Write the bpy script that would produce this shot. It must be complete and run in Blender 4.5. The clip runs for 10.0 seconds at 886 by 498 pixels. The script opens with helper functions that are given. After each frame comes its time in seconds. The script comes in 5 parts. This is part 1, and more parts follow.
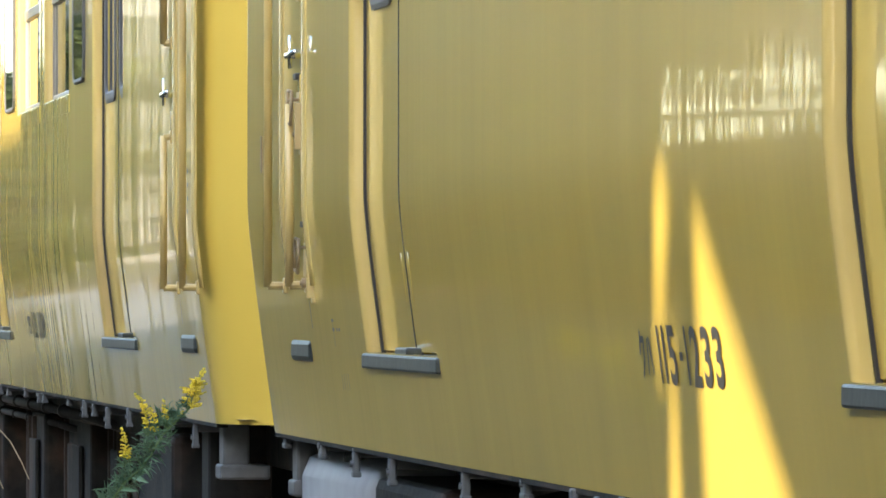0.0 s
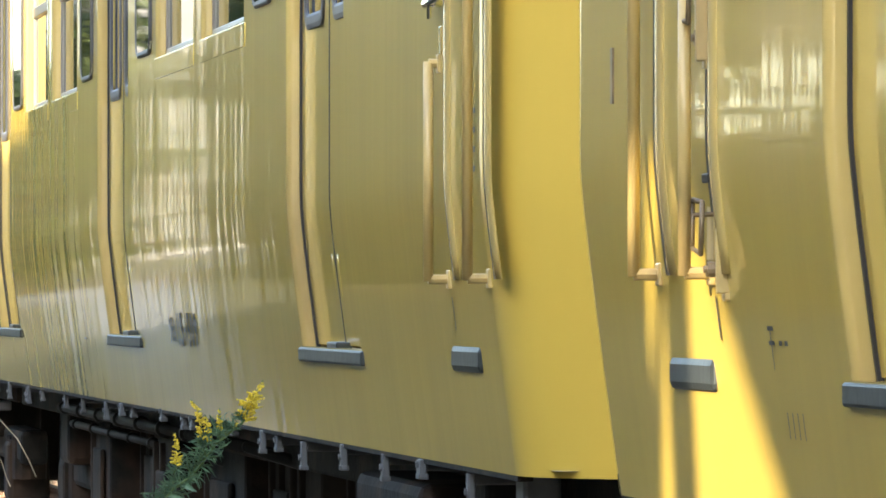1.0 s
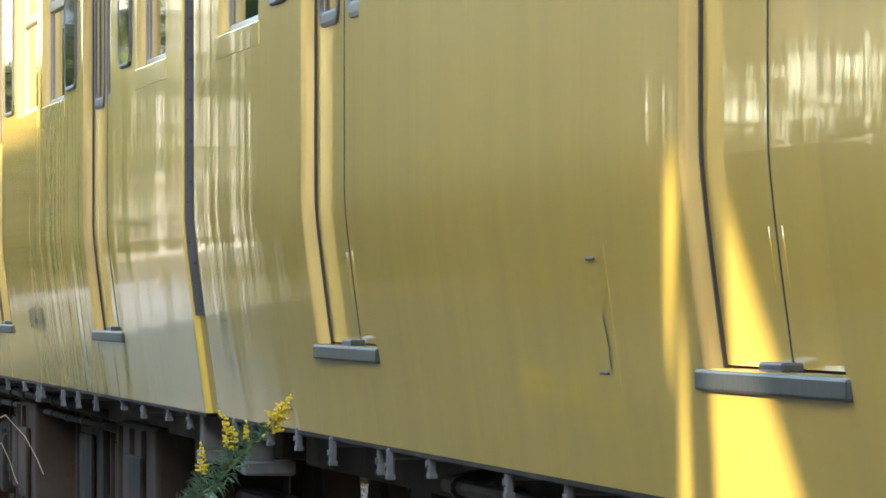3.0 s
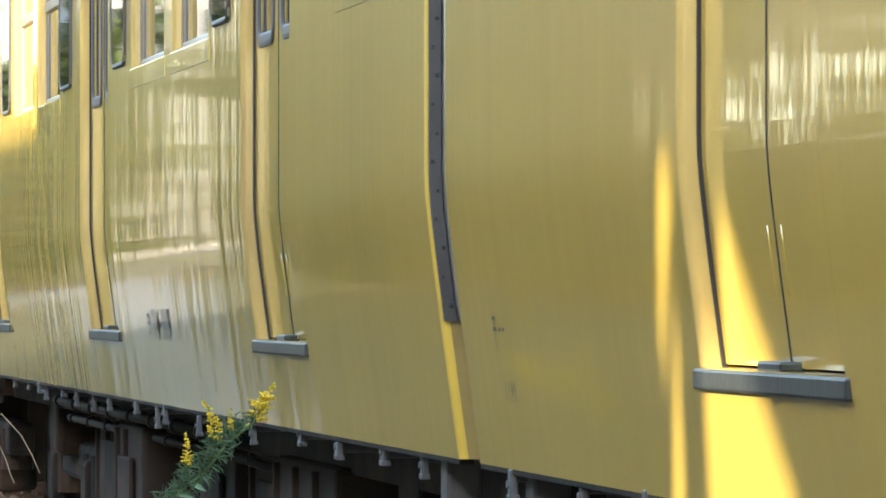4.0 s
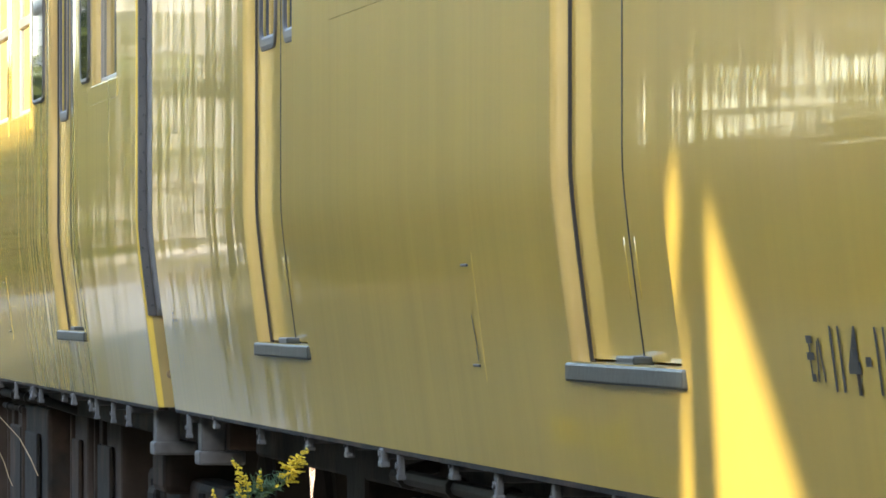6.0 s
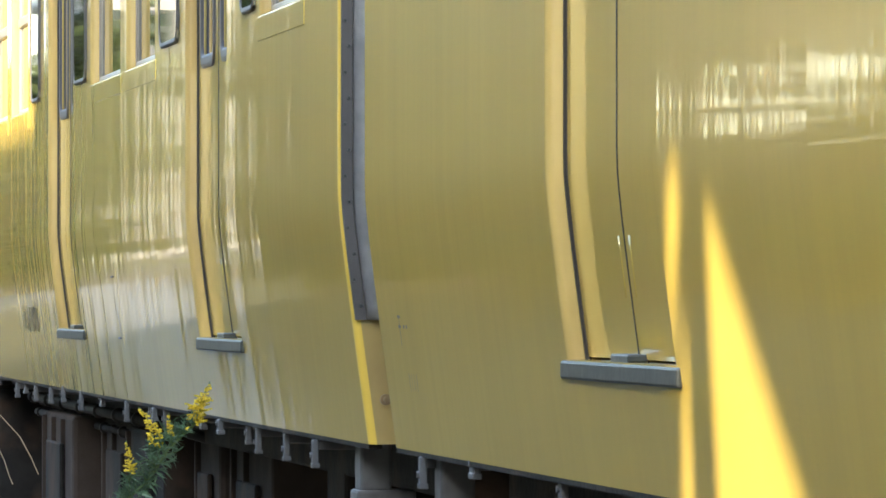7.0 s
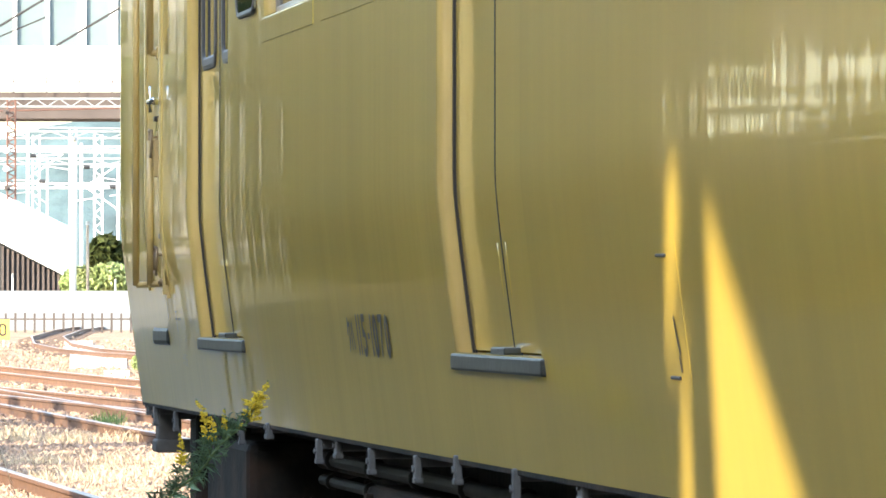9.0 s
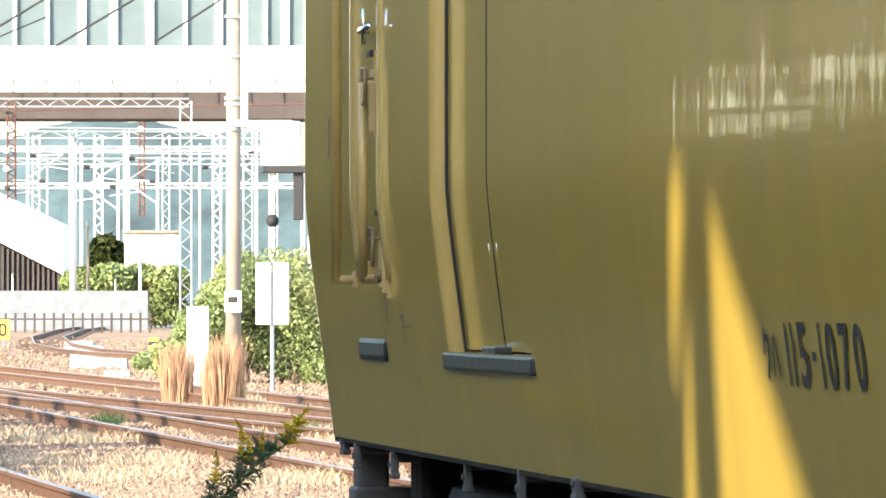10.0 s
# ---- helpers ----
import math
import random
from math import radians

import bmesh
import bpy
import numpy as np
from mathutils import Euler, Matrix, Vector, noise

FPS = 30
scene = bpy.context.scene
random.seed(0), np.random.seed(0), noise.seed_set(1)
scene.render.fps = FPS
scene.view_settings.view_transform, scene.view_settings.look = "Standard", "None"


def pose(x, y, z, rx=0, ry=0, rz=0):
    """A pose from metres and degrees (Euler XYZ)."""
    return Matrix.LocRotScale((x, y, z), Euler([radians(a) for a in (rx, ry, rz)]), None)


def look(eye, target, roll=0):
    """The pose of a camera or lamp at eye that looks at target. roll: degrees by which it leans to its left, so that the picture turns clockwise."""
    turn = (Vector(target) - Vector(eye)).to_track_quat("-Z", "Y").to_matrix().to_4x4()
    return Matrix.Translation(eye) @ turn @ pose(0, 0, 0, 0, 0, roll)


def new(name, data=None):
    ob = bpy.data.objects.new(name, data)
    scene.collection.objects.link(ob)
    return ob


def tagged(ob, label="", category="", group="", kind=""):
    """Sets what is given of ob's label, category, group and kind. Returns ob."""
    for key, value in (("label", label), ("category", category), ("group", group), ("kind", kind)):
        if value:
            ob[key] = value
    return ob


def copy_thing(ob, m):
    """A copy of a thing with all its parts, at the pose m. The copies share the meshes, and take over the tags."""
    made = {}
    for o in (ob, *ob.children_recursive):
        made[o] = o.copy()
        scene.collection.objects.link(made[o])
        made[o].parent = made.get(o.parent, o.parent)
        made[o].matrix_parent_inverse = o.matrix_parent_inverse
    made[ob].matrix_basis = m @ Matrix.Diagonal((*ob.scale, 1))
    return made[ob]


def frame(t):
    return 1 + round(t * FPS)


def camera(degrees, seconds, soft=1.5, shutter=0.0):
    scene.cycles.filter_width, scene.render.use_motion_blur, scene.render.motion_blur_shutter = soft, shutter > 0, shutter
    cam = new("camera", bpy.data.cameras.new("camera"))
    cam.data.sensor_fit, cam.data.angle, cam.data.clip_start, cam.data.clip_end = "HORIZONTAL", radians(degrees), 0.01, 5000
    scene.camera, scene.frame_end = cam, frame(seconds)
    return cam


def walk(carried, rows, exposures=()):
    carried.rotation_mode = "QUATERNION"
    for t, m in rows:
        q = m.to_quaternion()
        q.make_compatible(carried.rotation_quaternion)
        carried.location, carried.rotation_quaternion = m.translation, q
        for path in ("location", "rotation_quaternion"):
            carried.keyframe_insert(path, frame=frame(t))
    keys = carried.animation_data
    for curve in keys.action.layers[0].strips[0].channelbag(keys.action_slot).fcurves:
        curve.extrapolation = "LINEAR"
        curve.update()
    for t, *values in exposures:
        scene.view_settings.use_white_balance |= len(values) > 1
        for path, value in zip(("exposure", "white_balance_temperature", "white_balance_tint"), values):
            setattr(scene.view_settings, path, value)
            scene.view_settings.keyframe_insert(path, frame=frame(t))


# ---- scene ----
# ---- camera ----
cam = camera(7.47, 10.0, soft=1.6, shutter=0.04)
EYE, YAW, PITCH = 1.33, 82.71, 0.42
SHAKE = [
    (0.0, -0.08, 0.03), (0.5, -0.035, 0.006), (1.0, -0.02, 0.01), (1.5, -0.015, 0.02), (2.0, 0.023, -0.005),
    (3.5, 0.045, -0.01), (4.0, 0.012, -0.02), (4.5, 0.0, 0.015), (5.0, 0.0, 0.01), (5.5, -0.002, 0.01),
    (7.0, 0.0, -0.01), (7.5, 0.004, 0.01), (8.0, 0.0, 0.0), (9.0, 0.0, 0.0), (10.0, 0.0, 0.0)]
walk(cam, [(t, pose(0, 0, EYE, 90 + PITCH + dp, 0, YAW + dy)) for t, dy, dp in SHAKE],
     [(0.0, 3.1), (1.0, 3.06), (1.5, 3.0), (2.0, 3.03), (4.0, 3.13), (5.0, 3.04), (7.5, 3.12), (8.0, 2.97), (9.0, 2.79), (10.0, 2.38)])

# ---- light ----
TO_SUN = Vector((0.55, -0.75, 0.42)).normalized()
world = bpy.data.worlds.new("world")
scene.world = world
world.use_nodes = True
wn = world.node_tree.nodes
sky = wn.new("ShaderNodeTexSky")
sky.sky_type, sky.sun_disc = "NISHITA", False
sky.sun_elevation = math.asin(TO_SUN.z)
sky.sun_rotation = math.atan2(TO_SUN.x, TO_SUN.y)
sky.air_density, sky.dust_density = 1.0, 1.5
world.node_tree.links.new(sky.outputs[0], wn["Background"].inputs[0])
wn["Background"].inputs[1].default_value = 0.15
sun = new("sun", bpy.data.lights.new("sun", "SUN"))
sun.data.energy, sun.data.angle, sun.data.color = 2.4, radians(0.6), (1.0, 0.86, 0.66)
sun.matrix_basis = look((0, 0, 30), Vector((0, 0, 30)) - TO_SUN)


# ---- materials ----
def material(name, colour, rough=0.6, metal=0.0, vary=0.12, scale=4.0, bump=0.0, bump_scale=40.0, stretch=(1, 1, 1), coat=0.0, dirt=None, dirt_amount=0.0, island=0.0, gloss=0.5):
    m = bpy.data.materials.new(name)
    m.use_nodes = True
    n, l = m.node_tree.nodes, m.node_tree.links
    b = n["Principled BSDF"]
    b.inputs["Roughness"].default_value, b.inputs["Metallic"].default_value = rough, metal
    b.inputs["Coat Weight"].default_value = coat
    b.inputs["Specular IOR Level"].default_value = gloss
    b.inputs["Coat Roughness"].default_value = 0.05
    co = n.new("ShaderNodeTexCoord")
    mp = n.new("ShaderNodeMapping")
    mp.inputs["Scale"].default_value = stretch
    l.new(co.outputs["Object"], mp.inputs[0])
    no = n.new("ShaderNodeTexNoise")
    no.inputs["Scale"].default_value, no.inputs["Detail"].default_value = scale, 6
    l.new(mp.outputs[0], no.inputs["Vector"])
    ra = n.new("ShaderNodeMapRange")
    ra.inputs[1].default_value, ra.inputs[2].default_value = 0.3, 0.7
    ra.inputs[3].default_value, ra.inputs[4].default_value = 1 - vary, 1 + vary
    l.new(no.outputs["Fac"], ra.inputs[0])
    mul = n.new("ShaderNodeMix")
    mul.data_type, mul.blend_type = "RGBA", "MULTIPLY"
    mul.inputs[0].default_value = 1.0
    mul.inputs[6].default_value = (*colour, 1)
    l.new(ra.outputs[0], mul.inputs[7])
    out = mul.outputs[2]
    if island:
        ge = n.new("ShaderNodeNewGeometry")
        r2 = n.new("ShaderNodeMapRange")
        r2.inputs[3].default_value, r2.inputs[4].default_value = 1 - island, 1 + island
        l.new(ge.outputs["Random Per Island"], r2.inputs[0])
        m2 = n.new("ShaderNodeMix")
        m2.data_type, m2.blend_type = "RGBA", "MULTIPLY"
        m2.inputs[0].default_value = 1.0
        l.new(out, m2.inputs[6])
        l.new(r2.outputs[0], m2.inputs[7])
        out = m2.outputs[2]
    if dirt:
        n2 = n.new("ShaderNodeTexNoise")
        n2.inputs["Scale"].default_value, n2.inputs["Detail"].default_value = scale * 0.37, 8
        l.new(mp.outputs[0], n2.inputs["Vector"])
        r3 = n.new("ShaderNodeMapRange")
        r3.inputs[1].default_value, r3.inputs[2].default_value = 0.48, 0.68
        r3.inputs[4].default_value = dirt_amount
        l.new(n2.outputs["Fac"], r3.inputs[0])
        m3 = n.new("ShaderNodeMix")
        m3.data_type = "RGBA"
        l.new(r3.outputs[0], m3.inputs[0])
        l.new(out, m3.inputs[6])
        m3.inputs[7].default_value = (*dirt, 1)
        out = m3.outputs[2]
    l.new(out, b.inputs["Base Color"])
    if bump:
        nb = n.new("ShaderNodeTexNoise")
        nb.inputs["Scale"].default_value, nb.inputs["Detail"].default_value = bump_scale, 4
        l.new(mp.outputs[0], nb.inputs["Vector"])
        bu = n.new("ShaderNodeBump")
        bu.inputs["Distance"].default_value, bu.inputs["Strength"].default_value = bump, 1.0
        l.new(nb.outputs["Fac"], bu.inputs["Height"])
        l.new(bu.outputs[0], b.inputs["Normal"])
    return m


PAINT = (0.60, 0.43, 0.074)


def paint_material(name, ripple, fine):
    """Glossy yellow coach paint on hand-beaten steel sheet: long upright dents and fine rain streaks."""
    m = material(name, PAINT, rough=0.42, vary=0.05, scale=2.2, stretch=(1, 1, 0.25), dirt=(0.34, 0.24, 0.07), dirt_amount=0.12)
    n, l = m.node_tree.nodes, m.node_tree.links
    b = n["Principled BSDF"]
    b.inputs["Specular IOR Level"].default_value = 0.2
    b.inputs["Coat Weight"].default_value, b.inputs["Coat Roughness"].default_value = 0.9, 0.03
    b.inputs["Coat IOR"].default_value = 1.42
    co = n.new("ShaderNodeTexCoord")
    mp = n.new("ShaderNodeMapping")
    mp.inputs["Scale"].default_value = (1.0, 1.0, 0.05)
    l.new(co.outputs["Object"], mp.inputs[0])
    last = None
    for scale, dist in ((1.2, ripple * 2.2), (2.8, ripple), (6.5, ripple * 0.75), (15.0, fine)):
        no = n.new("ShaderNodeTexNoise")
        no.inputs["Scale"].default_value, no.inputs["Detail"].default_value = scale, 2
        l.new(mp.outputs[0], no.inputs["Vector"])
        bu = n.new("ShaderNodeBump")
        bu.inputs["Distance"].default_value = dist
        l.new(no.outputs["Fac"], bu.inputs["Height"])
        if last:
            l.new(last.outputs[0], bu.inputs["Normal"])
        last = bu
    l.new(last.outputs[0], b.inputs["Normal"])
    l.new(last.outputs[0], b.inputs["Coat Normal"])
    old = b.inputs["Base Color"].links[0].from_socket
    m4 = n.new("ShaderNodeMapping")
    m4.inputs["Scale"].default_value = (1.0, 1.0, 0.03)
    l.new(co.outputs["Object"], m4.inputs[0])
    st = n.new("ShaderNodeTexNoise")
    st.inputs["Scale"].default_value, st.inputs["Detail"].default_value = 9.0, 5
    l.new(m4.outputs[0], st.inputs["Vector"])
    r4 = n.new("ShaderNodeMapRange")
    r4.inputs[1].default_value, r4.inputs[2].default_value = 0.35, 0.70
    r4.inputs[3].default_value, r4.inputs[4].default_value = 1.005, 0.975
    l.new(st.outputs["Fac"], r4.inputs[0])
    mx = n.new("ShaderNodeMix")
    mx.data_type, mx.blend_type = "RGBA", "MULTIPLY"
    mx.inputs[0].default_value = 1.0
    l.new(old, mx.inputs[6])
    l.new(r4.outputs[0], mx.inputs[7])
    l.new(mx.outputs[2], b.inputs["Base Color"])
    return m


M_PAINT = paint_material("yellow_coach_paint", 0.0012, 0.00022)
M_TRIM = material("yellow_trim_paint", (0.50, 0.37, 0.12), rough=0.24, vary=0.10, scale=9, stretch=(1, 1, 0.3), dirt=(0.20, 0.13, 0.06), dirt_amount=0.5, coat=0.5)
M_RUBBER = material("black_rubber", (0.012, 0.011, 0.010), rough=0.55)
M_STEP = material("worn_step_metal", (0.040, 0.047, 0.044), rough=0.48, metal=0.4, vary=0.25, scale=20, bump=0.001)
M_CHROME = material("polished_chrome", (0.75, 0.78, 0.82), rough=0.12, metal=1.0, vary=0.05)
M_UNDER = material("underfloor_black", (0.013, 0.013, 0.012), gloss=0.12, rough=0.75, vary=0.4, scale=7, bump=0.004, bump_scale=30, dirt=(0.07, 0.045, 0.03), dirt_amount=0.7)
M_BRACKET = material("grey_bracket_steel", (0.085, 0.09, 0.092), rough=0.6, vary=0.3, scale=15, dirt=(0.05, 0.04, 0.03), dirt_amount=0.6)
M_BROWN = material("brake_dust_brown", (0.042, 0.034, 0.028), gloss=0.15, rough=0.85, vary=0.3, scale=5, bump=0.003, dirt=(0.03, 0.025, 0.02), dirt_amount=0.8)
M_PIPE = material("dusty_pipe_grey", (0.026, 0.024, 0.022), gloss=0.2, rough=0.65, vary=0.3, scale=8)
M_TANK = material("light_grey_tank", (0.24, 0.25, 0.26), rough=0.55, vary=0.15, scale=6)
M_INK = material("black_lettering", (0.02, 0.02, 0.018), rough=0.5)
M_ROOF = material("grey_roof", (0.22, 0.22, 0.22), rough=0.8)
M_MOULD = material("pale_metal_moulding", (0.20, 0.21, 0.21), rough=0.38, metal=0.35, vary=0.2, scale=14)
M_SEAL = material("grey_window_rubber", (0.065, 0.064, 0.062), rough=0.5, vary=0.2)
M_ALU = material("brushed_window_frame", (0.34, 0.32, 0.27), rough=0.35, metal=0.6, vary=0.1)
M_INSIDE = material("beige_interior", (0.30, 0.27, 0.22), rough=0.7)
M_GLASS = bpy.data.materials.new("dark_window_glass")
M_GLASS.use_nodes = True
gb = M_GLASS.node_tree.nodes["Principled BSDF"]
gb.inputs["Base Color"].default_value = (0.02, 0.035, 0.03, 1)
gb.inputs["Roughness"].default_value = 0.02
gb.inputs["IOR"].default_value = 1.52
gb.inputs["Transmission Weight"].default_value = 0.35

M_GROUND = material("yard_ground", gloss=0.05, colour=(0.25, 0.175, 0.12), rough=0.95, vary=0.35, scale=1.4, bump=0.03, bump_scale=9, dirt=(0.42, 0.33, 0.22), dirt_amount=0.8)
M_BALLAST = material("ballast_stone", gloss=0.05, colour=(0.27, 0.195, 0.14), rough=0.9, vary=0.25, scale=12, island=0.28)
M_RAIL = material("rusty_rail_side", (0.10, 0.05, 0.026), rough=0.8, vary=0.25, scale=6, bump=0.002)
M_RAILTOP = material("worn_rail_head", (0.22, 0.17, 0.13), rough=0.5, metal=0.4, vary=0.1)
M_SLEEPER = material("weathered_sleeper", (0.10, 0.07, 0.05), rough=0.9, vary=0.3, scale=6, bump=0.004)
M_LEAF = material("green_leaves", (0.075, 0.15, 0.028), rough=0.55, vary=0.3, scale=3, island=0.5)
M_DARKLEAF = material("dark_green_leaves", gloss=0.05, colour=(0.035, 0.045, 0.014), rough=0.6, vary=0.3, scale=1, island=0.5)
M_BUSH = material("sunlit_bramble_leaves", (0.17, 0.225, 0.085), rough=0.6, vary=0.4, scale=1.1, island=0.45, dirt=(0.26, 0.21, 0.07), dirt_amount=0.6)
M_BARK = material("brown_bark", (0.10, 0.07, 0.05), rough=0.9, vary=0.3, scale=10, bump=0.01, bump_scale=20)
M_STRAW = material("dry_straw", gloss=0.05, colour=(0.44, 0.36, 0.24), rough=0.85, vary=0.2, island=0.18)
M_RUSSET = material("russet_dry_grass", (0.44, 0.27, 0.16), rough=0.85, vary=0.2, island=0.3)
M_FLOWER = material("yellow_blossom", (0.60, 0.46, 0.03), rough=0.7, vary=0.2, scale=60, island=0.35)
M_FRESH = material("fresh_green_leaves", (0.085, 0.155, 0.085), rough=0.55, vary=0.3, scale=30, island=0.4)
M_STEM = material("green_stem", (0.10, 0.16, 0.05), rough=0.6)
M_WHITE = material("white_paint", (0.70, 0.73, 0.73), rough=0.6, vary=0.05, scale=1)
M_CONCRETE = material("pale_concrete", (0.25, 0.22, 0.185), rough=0.9, vary=0.12, scale=3, bump=0.004, dirt=(0.30, 0.27, 0.22), dirt_amount=0.4)
M_STEEL = material("galvanised_steel", (0.28, 0.31, 0.315), rough=0.5, metal=0.3, vary=0.15)
M_RED = material("rust_red_steel", (0.10, 0.045, 0.032), rough=0.7, vary=0.25)
M_SOFFIT = material("dark_brown_girder", (0.055, 0.045, 0.042), rough=0.8, vary=0.15, scale=1)
M_BLUEGLASS = material("pale_blue_glazing", (0.115, 0.155, 0.168), gloss=0.1, rough=0.6, vary=0.12, scale=0.5)
M_CLAD = material("dark_ribbed_cladding", (0.03, 0.033, 0.037), gloss=0.1, rough=0.6, vary=0.2)
# Distance haze is mixed into the hill's blue-green colour.
M_HILL = material("haze_tinted_hill", (0.05, 0.082, 0.088), rough=1.0, vary=0.45, scale=0.09, bump=1.0, bump_scale=0.2)
M_BOARD = material("weathered_boards", gloss=0.05, colour=(0.15, 0.12, 0.09), rough=0.9, vary=0.25, scale=2, stretch=(1, 1, 0.2))
M_GREYWALL = material("grey_boundary_concrete", (0.17, 0.195, 0.22), rough=0.9, vary=0.15, scale=2)
M_GRIMY = material("grimy_brown_yellow_paint", (0.22, 0.155, 0.075), rough=0.5, vary=0.3, scale=25, dirt=(0.08, 0.055, 0.035), dirt_amount=0.7)
M_HANDRAIL = material("worn_yellow_rail_paint", (0.50, 0.37, 0.14), rough=0.35, vary=0.15, scale=18, stretch=(1, 1, 0.4), dirt=(0.17, 0.11, 0.06), dirt_amount=0.5)
# Dirty yellow end paint, darkened further for the shade between cars.
M_ENDS = material("shade_darkened_end_paint", (0.34, 0.255, 0.08), rough=0.45, vary=0.2, scale=5, dirt=(0.16, 0.11, 0.05), dirt_amount=0.5)
M_SIGNYEL = material("amber_sign", (0.75, 0.45, 0.06), rough=0.5)
M_PATH = material("grey_path_concrete", (0.075, 0.07, 0.06), rough=0.9, vary=0.2, scale=2)
M_RENDERED = material("grey_rendered_wall", (0.26, 0.255, 0.24), rough=0.9, vary=0.12, scale=0.6)
M_LIDS = material("bleached_concrete_lids", (0.52, 0.49, 0.44), rough=0.9, vary=0.1, scale=3)
M_WIRE = material("dark_cable", (0.015, 0.016, 0.017), rough=0.6)


# ---- building helpers ----
def mesh_of(name, bm, mat, smooth=False):
    me = bpy.data.meshes.new(name)
    bm.normal_update()
    if smooth:
        for f in bm.faces:
            f.smooth = True
    bm.to_mesh(me)
    bm.free()
    for mm in (mat if isinstance(mat, (list, tuple)) else [mat]):
        me.materials.append(mm)
    return me


def part(name, bm, mat, parent=None, label="", smooth=False):
    ob = new(name, mesh_of(name, bm, mat, smooth))
    if parent:
        ob.parent = parent
    if label:
        ob["label"] = label
    return ob


def share(name, data, parent, at=(0, 0, 0), rz=0.0, scale=1.0):
    ob = new(name, data)
    ob.parent = parent
    ob.matrix_basis = Matrix.LocRotScale(at, Euler((0, 0, rz)), (scale,) * 3)
    return ob


def root(name, at=(0, 0, 0), label="", category="", group="", kind=""):
    ob = new(name)
    ob.matrix_basis = Matrix.Translation(at)
    return tagged(ob, label, category, group, kind)


def box(bm, x0, x1, y0, y1, z0, z1, bevel=0.0):
    m = Matrix.Translation(((x0 + x1) / 2, (y0 + y1) / 2, (z0 + z1) / 2)) @ Matrix.Diagonal((abs(x1 - x0), abs(y1 - y0), abs(z1 - z0), 1))
    r = bmesh.ops.create_cube(bm, size=1, matrix=m)
    if bevel:
        es = list({e for v in r["verts"] for e in v.link_edges})
        bmesh.ops.bevel(bm, geom=es, offset=bevel, segments=2, profile=0.5, affect="EDGES")
    return bm


def tube(bm, p, q, r0, r1=None, seg=10):
    p, q = Vector(p), Vector(q)
    r1 = r0 if r1 is None else r1
    m = Matrix.Translation((p + q) / 2) @ (q - p).to_track_quat("Z", "Y").to_matrix().to_4x4()
    bmesh.ops.create_cone(bm, cap_ends=True, segments=seg, radius1=r0, radius2=r1, depth=(q - p).length, matrix=m)
    return bm


def bent(bm, points, r, seg=8):
    """A pipe through points, with a round bead in each bend."""
    for p, q in zip(points, points[1:]):
        tube(bm, p, q, r, seg=seg)
    for p in points[1:-1]:
        bmesh.ops.create_uvsphere(bm, u_segments=seg, v_segments=6, radius=r, matrix=Matrix.Translation(p))
    return bm


def quad(bm, a, b, c, d):
    return bm.faces.new([bm.verts.new(v) for v in (a, b, c, d)])


def B():
    return bmesh.new()


# ---- ground and tracks ----
bm = B()
NX, NY = 60, 30
xs = [600 - 20 * i if i < 20 else 200 - 14 * (i - 20) for i in range(NX)] + [-2500]
ys = [-1500, -300, -100, -40, -20, -12, -8, -6, -5, -4, -3, -2, -1, 0, 1, 2, 3, 4, 5, 6, 7, 8, 10, 12, 16, 20, 30, 45, 70, 120, 400, 1500]
vs = [[bm.verts.new((x, y, (-0.17 if y > 1.5 else -0.6) + 0.05 * noise.noise((x * 0.13, y * 0.4, 0.0)))) for y in ys] for x in xs]
for i in range(len(xs) - 1):
    for j in range(len(ys) - 1):
        bm.faces.new((vs[i][j], vs[i][j + 1], vs[i + 1][j + 1], vs[i + 1][j]))
tagged(part("ground", bm, M_GROUND, smooth=True), "sandy ballast ground of a rail yard with dry grass", "ground", kind="structure")


def rail_profile(bm, pts, z=0.0):
    """A flat-bottomed rail along plan points."""
    prof = [(-0.07, -0.153), (-0.07, -0.14), (-0.012, -0.12), (-0.012, -0.045), (-0.034, -0.035), (-0.034, -0.006), (-0.026, 0.0), (0.026, 0.0), (0.034, -0.006), (0.034, -0.035), (0.012, -0.045), (0.012, -0.12), (0.07, -0.14), (0.07, -0.153)]
    rings = []
    for i, (x, y) in enumerate(pts):
        a, c = pts[max(i - 1, 0)], pts[min(i + 1, len(pts) - 1)]
        t = Vector((c[0] - a[0], c[1] - a[1])).normalized()
        rings.append([bm.verts.new((x - t.y * o, y + t.x * o, z + h)) for o, h in prof])
    for r0, r1 in zip(rings, rings[1:]):
        for k in range(len(prof)):
            f = bm.faces.new((r0[k], r0[(k + 1) % len(prof)], r1[(k + 1) % len(prof)], r1[k]))
            f.material_index = 1 if k in (5, 6, 7) else 0
    return bm


